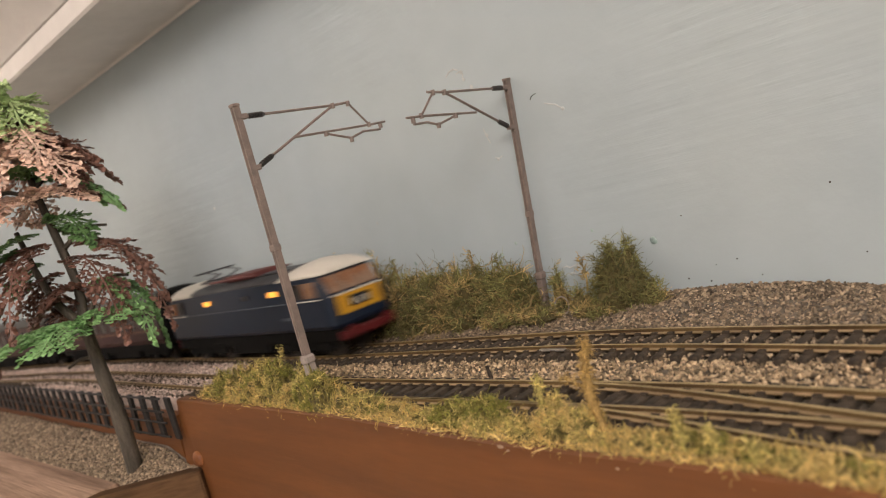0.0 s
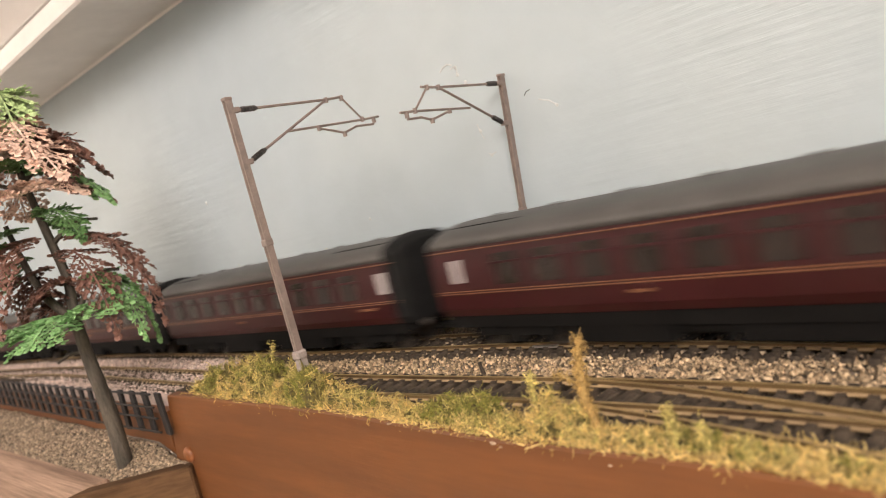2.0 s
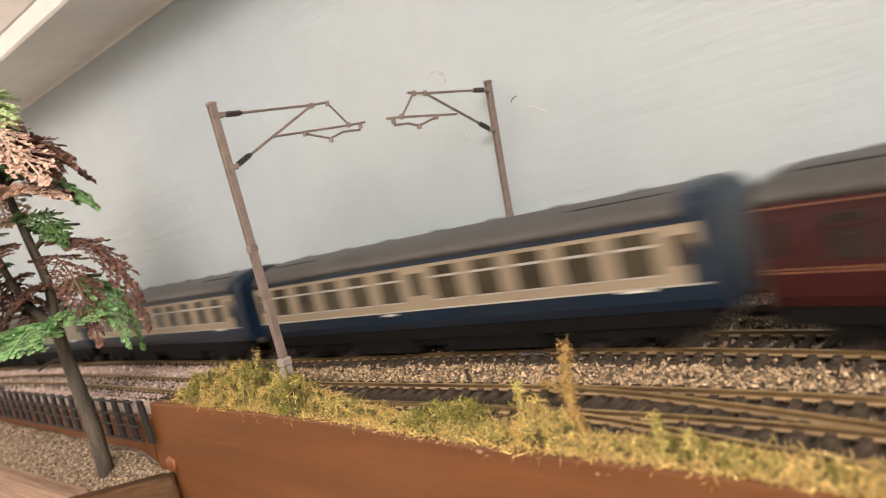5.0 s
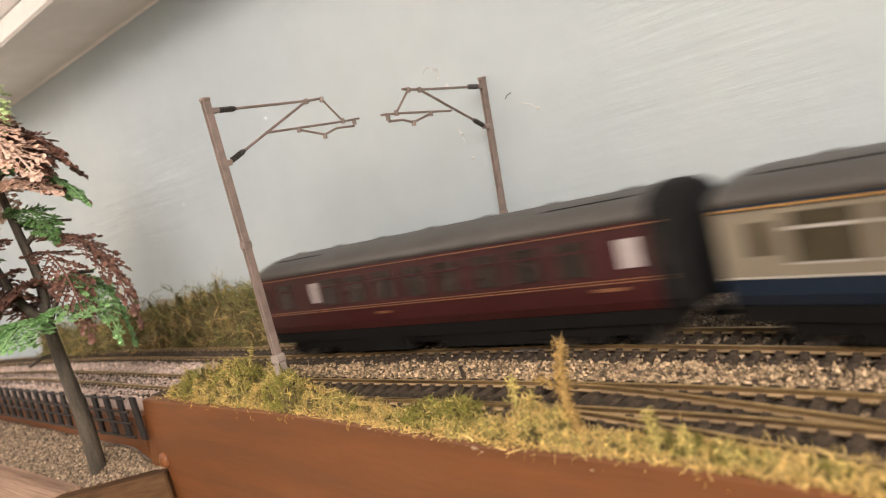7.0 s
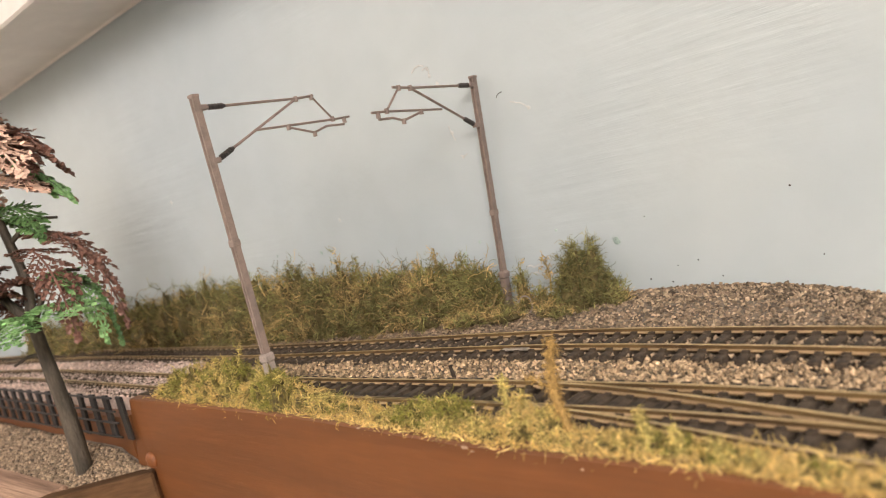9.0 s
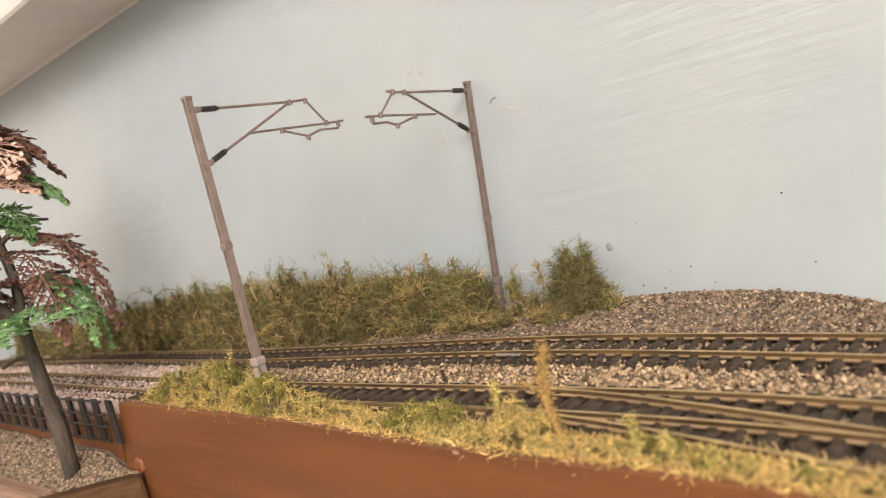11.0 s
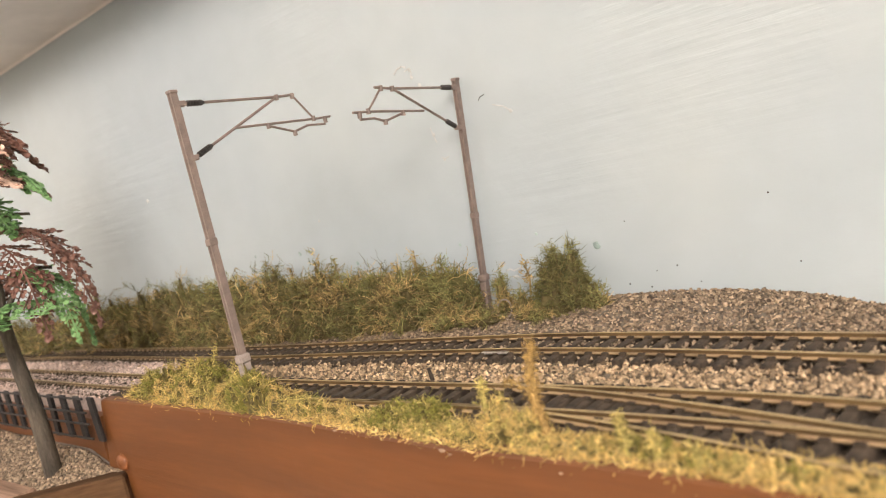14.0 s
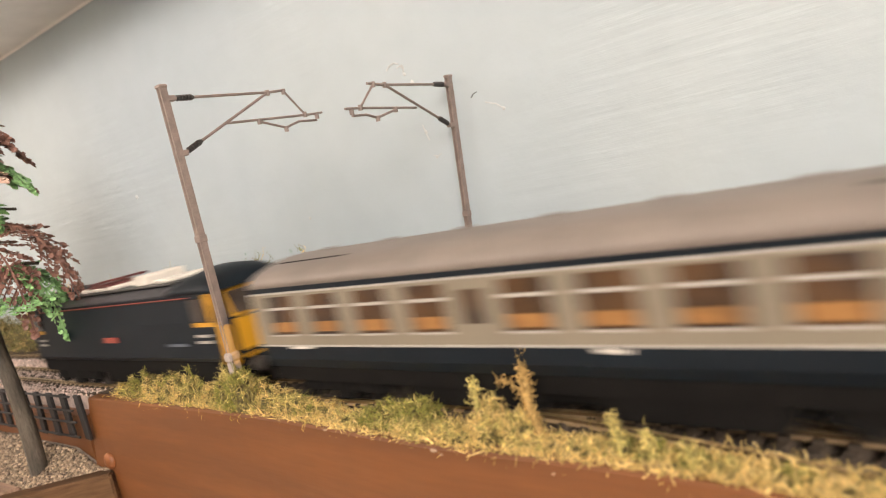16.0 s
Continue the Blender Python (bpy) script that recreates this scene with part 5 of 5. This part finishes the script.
W_TAIL_FROST = [w for w in W_COMPARTMENT if w[2] != "frost" and w[0] > -0.091] + [(0.0960, 0.0060, "door"), (-0.1010, 0.0046, "frost"), (-0.0735, 0.0110, "main")]
W_SHORT = [(-0.1020, 0.0045, "door"), (0.1030, 0.0040, "door"), (-0.0625, 0.0042, "frost"), (0.0945, 0.0058, "frost"), (-0.0860, 0.0110, "main")] + [(-0.0520 + 0.0180 * i, 0.0115, "main") for i in range(8)]
W_PLAIN = [w for w in W_COMPARTMENT if w[2] != "frost"] + [(0.0960, 0.0060, "door"), (-0.0735, 0.0110, "main")]
W_OPEN = [(-0.1095, 0.0060, "door"), (0.1095, 0.0060, "door"), (0.0, 0.0070, "door")] + [(s * (0.0160 + 0.0196 * i), 0.0128, "main") for s in (-1, 1) for i in range(5)]
W_INTER = [(0.0165, 0.0070, "door"), (-0.1075, 0.0060, "door")] + [(x, 0.0138, "main") for x in (0.0985, 0.0765, 0.0545, 0.0325, 0.0, -0.0215, -0.0430, -0.0645, -0.0860)]
W_FIRST = [(-0.1030, 0.0060, "door"), (0.1060, 0.0080, "door")] + [(-0.0865 + 0.0225 * i, 0.0172, "main") for i in range(8)]
maroon = coach("maroon model railway coach with yellow lining and grey roof", M_MAROON, None, W_PLAIN, M_LINE, M_ROOFGREY, M_GLASS)
lavatory = coach("maroon model railway coach with one frosted white window", M_MAROON, None, W_ONE_FROST, M_LINE, M_ROOFGREY, M_GLASS)
tail_lavatory = coach("maroon model coach with a frosted window by its tail", M_MAROON, None, W_TAIL_FROST, M_LINE, M_ROOFGREY, M_GLASS)
last_coach = coach("shorter maroon model coach with two frosted white windows", M_MAROON, None, W_SHORT, M_LINE, M_ROOFGREY, M_GLASS, half=0.1070)
bluegrey = coach("blue and grey model railway coach with white lining", M_BLUE, M_CREAM, W_OPEN, None, M_ROOFGREY, M_GLASSOLIVE)
firstclass = coach("blue and grey model coach with a yellow cantrail line", M_BLUE, M_GREY, W_FIRST, material("dull_ochre_lining", (0.36, 0.20, 0.06), 0.45, 0.1, 60), M_ROOFGREY, M_GLASSOLIVE)
intercity = coach("blue and grey model coach with orange seats behind dark windows", M_DKBLUE, M_GREY, W_INTER, None, material("warm_grey_coach_roof", (0.21, 0.18, 0.155), 0.5, 0.15, 50), M_GLASSBROWN, top_band=True)


def outline(l, w, c, n=4):
    """A rectangle with rounded corners, as plan points."""
    pts = []
    for sx, sy, a0 in ((1, 1, 0), (-1, 1, 90), (-1, -1, 180), (1, -1, 270)):
        for k in range(n + 1):
            a = radians(a0 + 90 * k / n)
            pts.append((sx * (l - c) + c * math.cos(a), sy * (w - c * 0.7) + c * 0.7 * math.sin(a)))
    return pts


def shell(levels, c):
    return loft([[(x, y, z) for x, y in outline(l, w, c)] for l, w, z in levels])


def sheet_on_nose(x0, z0, x1, z1, y0, y1, thick):
    """A thin plate on the raked nose between two heights."""
    d = Vector((x1 - x0, 0, z1 - z0)).normalized()
    n = Vector((d.z, 0, -d.x)) * (1 if x0 > 0 else -1)
    n = n if n.x * x0 > 0 else -n
    a, b = Vector((x0, 0, z0)), Vector((x1, 0, z1))
    return loft([[a + Vector((0, y, 0)) for y in (y0, y1)] + [a + n * thick + Vector((0, y, 0)) for y in (y1, y0)],
                 [b + Vector((0, y, 0)) for y in (y0, y1)] + [b + n * thick + Vector((0, y, 0)) for y in (y1, y0)]])


def pantograph(parent, x, z, mat, tall):
    bm = bmesh.new()
    for y in (-0.008, 0.008):
        rod(bm, (x - 0.012, y, z), (x + 0.012, y, z), 0.0007, None, 6)
        rod(bm, (x - 0.011, y, z), (x + 0.013, y * 0.8, z + tall * 0.6), 0.0005, None, 6)
        rod(bm, (x + 0.013, y * 0.8, z + tall * 0.6), (x - 0.006, y * 0.9, z + tall), 0.0004, None, 6)
    for o in (-0.008, -0.005):
        rod(bm, (x + o, -0.0125, z + tall), (x + o, 0.0125, z + tall), 0.0006, None, 6)
    for o in (-0.012, 0.012):
        rod(bm, (x + o, -0.008, z), (x + o, 0.008, z), 0.0007, None, 6)
    return part("pantograph", bm, mat, parent)


def nose_x(l, z, levels):
    return float(np.interp(z, [q[2] for q in levels], [q[0] for q in levels]))


def engine(label, L, body, cab_roof, roof_mat, style):
    t = thing("electric_locomotive", label, "locomotive", "locomotives of the trains")
    h = L / 2
    lv = [(h - 0.0010, 0.0168, 0.0158), (h, 0.0180, 0.0176), (h, 0.0183, 0.0312), (h - 0.0010, 0.0183, 0.0320), (h - 0.0068, 0.0176, 0.0425)]
    part("body", shell(lv, 0.0045), body, t)
    arc = [(math.cos(a), math.sin(a)) for a in np.linspace(0, math.pi, 13)]
    # middle roof, lower than the cab domes
    part("roof", loft([[(x, y * 0.0174, 0.0424 + z * 0.0040) for y, z in arc] for x in (-h + 0.030, h - 0.030)]), roof_mat, t, smooth=True)
    for way in (-1, 1):
        rings = []
        for x, k, e in ((h - 0.042, 0.50, 0.0), (h - 0.034, 0.80, 0), (h - 0.024, 1.0, 0), (h - 0.012, 0.92, 0), (h - 0.0055, 0.55, 0.0006), (h - 0.0040, 0.12, 0.0010)):
            rings.append([(way * x, y * (0.0177 - e), 0.0423 + z * (0.0070 if style == 1 else 0.0080) * k) for y, z in arc])
        part("cab_roof", loft(rings), cab_roof, t, "cream-white domed cab roof" if style == 1 else "dark blue domed cab roof", smooth=True)
        X = lambda z: way * nose_x(h, z, lv)
        part("buffer_beam", boxed(min(way * (h - 0.004), way * (h + 0.0015)), max(way * (h - 0.004), way * (h + 0.0015)), -0.0150, 0.0150, 0.0095, 0.0135, bevel=0.0006), M_REDPAINT if style == 1 else M_BLACK, t)
        buffers(t, way * (h + 0.0012), way, M_REDPAINT if style == 1 else M_BUFFER)
        bogie(t, way * (h * 0.60), 0.0190, 0.0076, 0.027)
        if style == 1:
            part("yellow_panel", sheet_on_nose(X(0.0215), 0.0215, X(0.0308), 0.0308, -0.0132, 0.0132, 0.0005), M_YELLOW, t, "yellow warning panel")
            part("nose_trim", sheet_on_nose(X(0.0309), 0.0309, X(0.0314), 0.0314, -0.0150, 0.0150, 0.0007), M_OFFWHITE, t, "off-white waist line")
            hb = part("code_box", sheet_on_nose(X(0.0238) + way * 0.0004, 0.0238, X(0.0292) + way * 0.0004, 0.0292, -0.0062, 0.0062, 0.0006), M_DKBLUE, t, "dark blue route code box")
            for y in (-0.0048, -0.0018, 0.0012, 0.0042):
                part("code_bar", sheet_on_nose(X(0.0247) + way * 0.0009, 0.0247, X(0.0278) + way * 0.0009, 0.0278, y - 0.0002, y + 0.0006, 0.0004), M_OFFWHITE, hb)
            wy = ((-0.0150, -0.0058), (-0.0050, 0.0050), (0.0058, 0.0150))
        else:
            part("yellow_panel", sheet_on_nose(X(0.0165), 0.0165, X(0.0312), 0.0312, -0.0140, 0.0140, 0.0005), M_YELLOW, t, "full yellow nose")
            part("yellow_brow", sheet_on_nose(X(0.0318), 0.0318, X(0.0424), 0.0424, -0.0140, 0.0140, 0.0004), M_YELLOW, t, "yellow windscreen surround")
            wy = ((-0.0125, -0.0010), (0.0010, 0.0125))
            for side in (-1, 1):
                part("yellow_cab_side", boxed(min(way * (h - 0.020), way * (h - 0.0050)), max(way * (h - 0.020), way * (h - 0.0050)), min(side * 0.0176, side * 0.0187), max(side * 0.0176, side * 0.0187), 0.0300, 0.0316), M_YELLOW, t)
                part("yellow_pillar", boxed(min(way * (h - 0.0088), way * (h - 0.0062)), max(way * (h - 0.0088), way * (h - 0.0062)), min(side * 0.0170, side * 0.0186), max(side * 0.0170, side * 0.0186), 0.0318, 0.0420), M_YELLOW, t)
                if way < 0:
                    part("yellow_cab_corner", boxed(-h + 0.0006, -h + 0.0050, min(side * 0.0150, side * 0.0186), max(side * 0.0150, side * 0.0186), 0.0150, 0.0305, bevel=0.0008), M_YELLOW, t)
                for dz in (0.0, 0.0030):
                    part("cab_emblem", boxed(min(way * (h - 0.020), way * (h - 0.011)), max(way * (h - 0.020), way * (h - 0.011)), min(side * 0.0178, side * 0.0188), max(side * 0.0178, side * 0.0188), 0.0236 + dz * 0.8, 0.0246 + dz * 0.8), M_ALUMIN, t, "plain pale emblem bars")
        for y0, y1 in wy:
            part("windscreen", sheet_on_nose(X(0.0325) + way * 0.0003, 0.0325, X(0.0408) + way * 0.0003, 0.0408, y0, y1, 0.0006), M_CABIN if style == 1 else M_GLASSBROWN, t)
        for side in (-1, 1):
            ya, yb = min(side * 0.0172, side * 0.0191), max(side * 0.0172, side * 0.0191)
            a, b = way * (h - (0.018 if style == 1 else 0.020)), way * (h - (0.0085 if style == 1 else 0.0090))
            part("cab_window", boxed(min(a, b), max(a, b), ya, yb, 0.0325 if style == 1 else 0.0319, 0.0402 if style == 1 else 0.0408, bevel=0.0002), M_CABIN if style == 1 else M_GLASS, t)
            if style == 1:
                a, b = way * (h - 0.028), way * (h - 0.0215)
                part("cab_window", boxed(min(a, b), max(a, b), ya, yb, 0.0325, 0.0402, bevel=0.0002), M_GLASS, t)
                a, b = way * (h - 0.030), way * (h - 0.006)
                part("cab_trim", boxed(min(a, b), max(a, b), ya - 0.0001, yb + 0.0001, 0.0310, 0.0314), M_OFFWHITE, t, "off-white waist line")
    for side in (-1, 1):
        ya, yb = min(side * 0.0178, side * 0.0188), max(side * 0.0178, side * 0.0188)
        if style == 1:
            for x, m in ((-0.031, M_AMBER), (0.0165, M_GLASS), (0.0465, M_AMBER)):
                part("side_window", boxed(x - 0.0030, x + 0.0030, ya, yb, 0.0357, 0.0384, bevel=0.0003), m, t, "amber glowing side window" if m is M_AMBER else "")
            part("trim_line", boxed(-h + 0.03, h - 0.03, ya, yb, 0.0309, 0.0313), M_TRIM, t)
            part("number_plate", boxed(h - 0.042, h - 0.034, ya, yb, 0.0225, 0.0238), M_TRIM, t, "plain grey bar")
        else:
            part("trim_line", boxed(-h + 0.022, h - 0.022, ya, yb, 0.0412, 0.0415), M_ORANGELINE, t, "thin orange-red cantrail line")
            part("name_plate", boxed(-0.0068, 0.0060, ya, yb, 0.0245, 0.0270, bevel=0.0002), M_ORANGELINE, t, "plain red plate")
            part("number_plate", boxed(-h + 0.030, -h + 0.044, ya, yb, 0.0225, 0.0236), M_TRIM, t, "plain grey bar")
        bm = bmesh.new()
        box(bm, -0.022, 0.022, min(side * 0.008, side * 0.0150), max(side * 0.008, side * 0.0150), 0.0045, 0.0135, bevel=0.0006)
        part("equipment_box", bm, M_BLACK, t)
        part("step", boxed(-0.036, -0.026, ya, yb, 0.0118, 0.0123), M_BLACK, t)
    part("underframe", boxed(-h + 0.002, h - 0.002, -0.0155, 0.0155, 0.0095, 0.0160), M_BLACK, t)
    if style == 1:
        pantograph(t, -0.040, 0.0485, M_DARKROOF, 0.0062)
        for x in (-0.018, -0.010, 0.0, 0.008):
            part("roof_gear", boxed(x, x + 0.006, -0.010, 0.010, 0.0462, 0.0496, bevel=0.0006), M_PANTO, t, "red-brown roof equipment")
        for y in (-0.011, 0.011):
            part("busbar", rod(bmesh.new(), (-0.036, y, 0.0480), (0.022, y, 0.0480), 0.0008, None, 6), M_PANTO, t)
        bm = bmesh.new()
        box(bm, 0.020, 0.052, -0.0075, 0.0075, 0.0460, 0.0474, bevel=0.0006)
        part("roof_gear", bm, M_DARKROOF, t)
    else:
        part("roof_well", boxed(-0.052, 0.052, -0.0120, 0.0120, 0.0460, 0.0468, bevel=0.0003), M_ROOFGREY, t)
        for x in (-0.046, -0.026, 0.004, 0.018, 0.034):
            part("roof_gear", boxed(x, x + 0.010, -0.011, 0.009, 0.0466, 0.0486 if x != -0.026 else 0.0512, bevel=0.0006), M_OFFWHITE, t, "dusty white roof equipment")
        pantograph(t, 0.022, 0.0488, M_PANTO, 0.0022)
    return t


blue_engine = engine("electric-blue model locomotive with cream cab roofs and yellow panel", 0.1875, M_ELBLUE, M_OFFWHITE, M_DARKROOF, 1)
navy_engine = engine("dark navy-blue model locomotive with yellow ends", 0.194, M_DKBLUE, M_DKBLUE, M_DARKROOF, 2)

first_train = [(blue_engine, 0.3525)]
for k in range(1, 11):
    src = firstclass if k == 9 else bluegrey if k in (7, 8) else tail_lavatory if k == 2 else lavatory if k in (3, 5) else last_coach if k == 10 else maroon
    ob = src if k in (1, 2, 3, 7, 9, 10) else copy_thing(src, Matrix())
    first_train.append((ob, 0.125 - 0.25 * (k - 1) + (0.0105 if k == 10 else 0.0015 if k == 9 else 0.0)))
second_train = [(navy_engine, -0.005), (intercity, 0.2245), (copy_thing(intercity, Matrix()), 0.4745)]

# where the trains are along their tracks: the first by its first coupling, the second by its engine
FIRST = [(0, -0.705), (0.5, -0.508), (1, -0.321), (1.5, -0.134), (2, 0.054), (2.5, 0.2504), (3, 0.4385), (3.5, 0.632), (4, 0.819), (6.5, 1.748), (7, 1.930), (7.5, 2.108), (8, 2.28), (8.5, 2.43),
         (9, 2.56), (10, 2.73), (11, 2.80), (16, 2.80)]
SECOND = [(0, 1.15), (11, 1.15), (12, 1.05), (13, 0.78), (14, 0.475), (14.5, 0.275), (15, 0.0745), (15.5, -0.121), (16, -0.306)]


def along(table, t):
    return float(np.interp(t, [a for a, _ in table], [b for _, b in table]))


def rolling(line, s, reach, turn):
    """A pose on the track at arc length s, resting on two bogies."""
    a, b = line.at(s + reach)[0], line.at(s - reach)[0]
    c = (a + b) / 2
    return pose(c.x, c.y, RAIL_TOP, 0, 0, math.degrees(math.atan2(a.y - b.y, a.x - b.x)) + turn)


def motions():
    times = [0.25 * i for i in range(65)]
    for ob, off in first_train:
        walk(ob, [(t, rolling(REAR, along(FIRST, t) + off, 0.082 if off < 0.3 else 0.057, 0)) for t in times])
    for ob, off in second_train:
        walk(ob, [(t, rolling(FRONT, along(SECOND, t) + off, 0.082 if off > 0.1 else 0.057, 180)) for t in times])


motions()
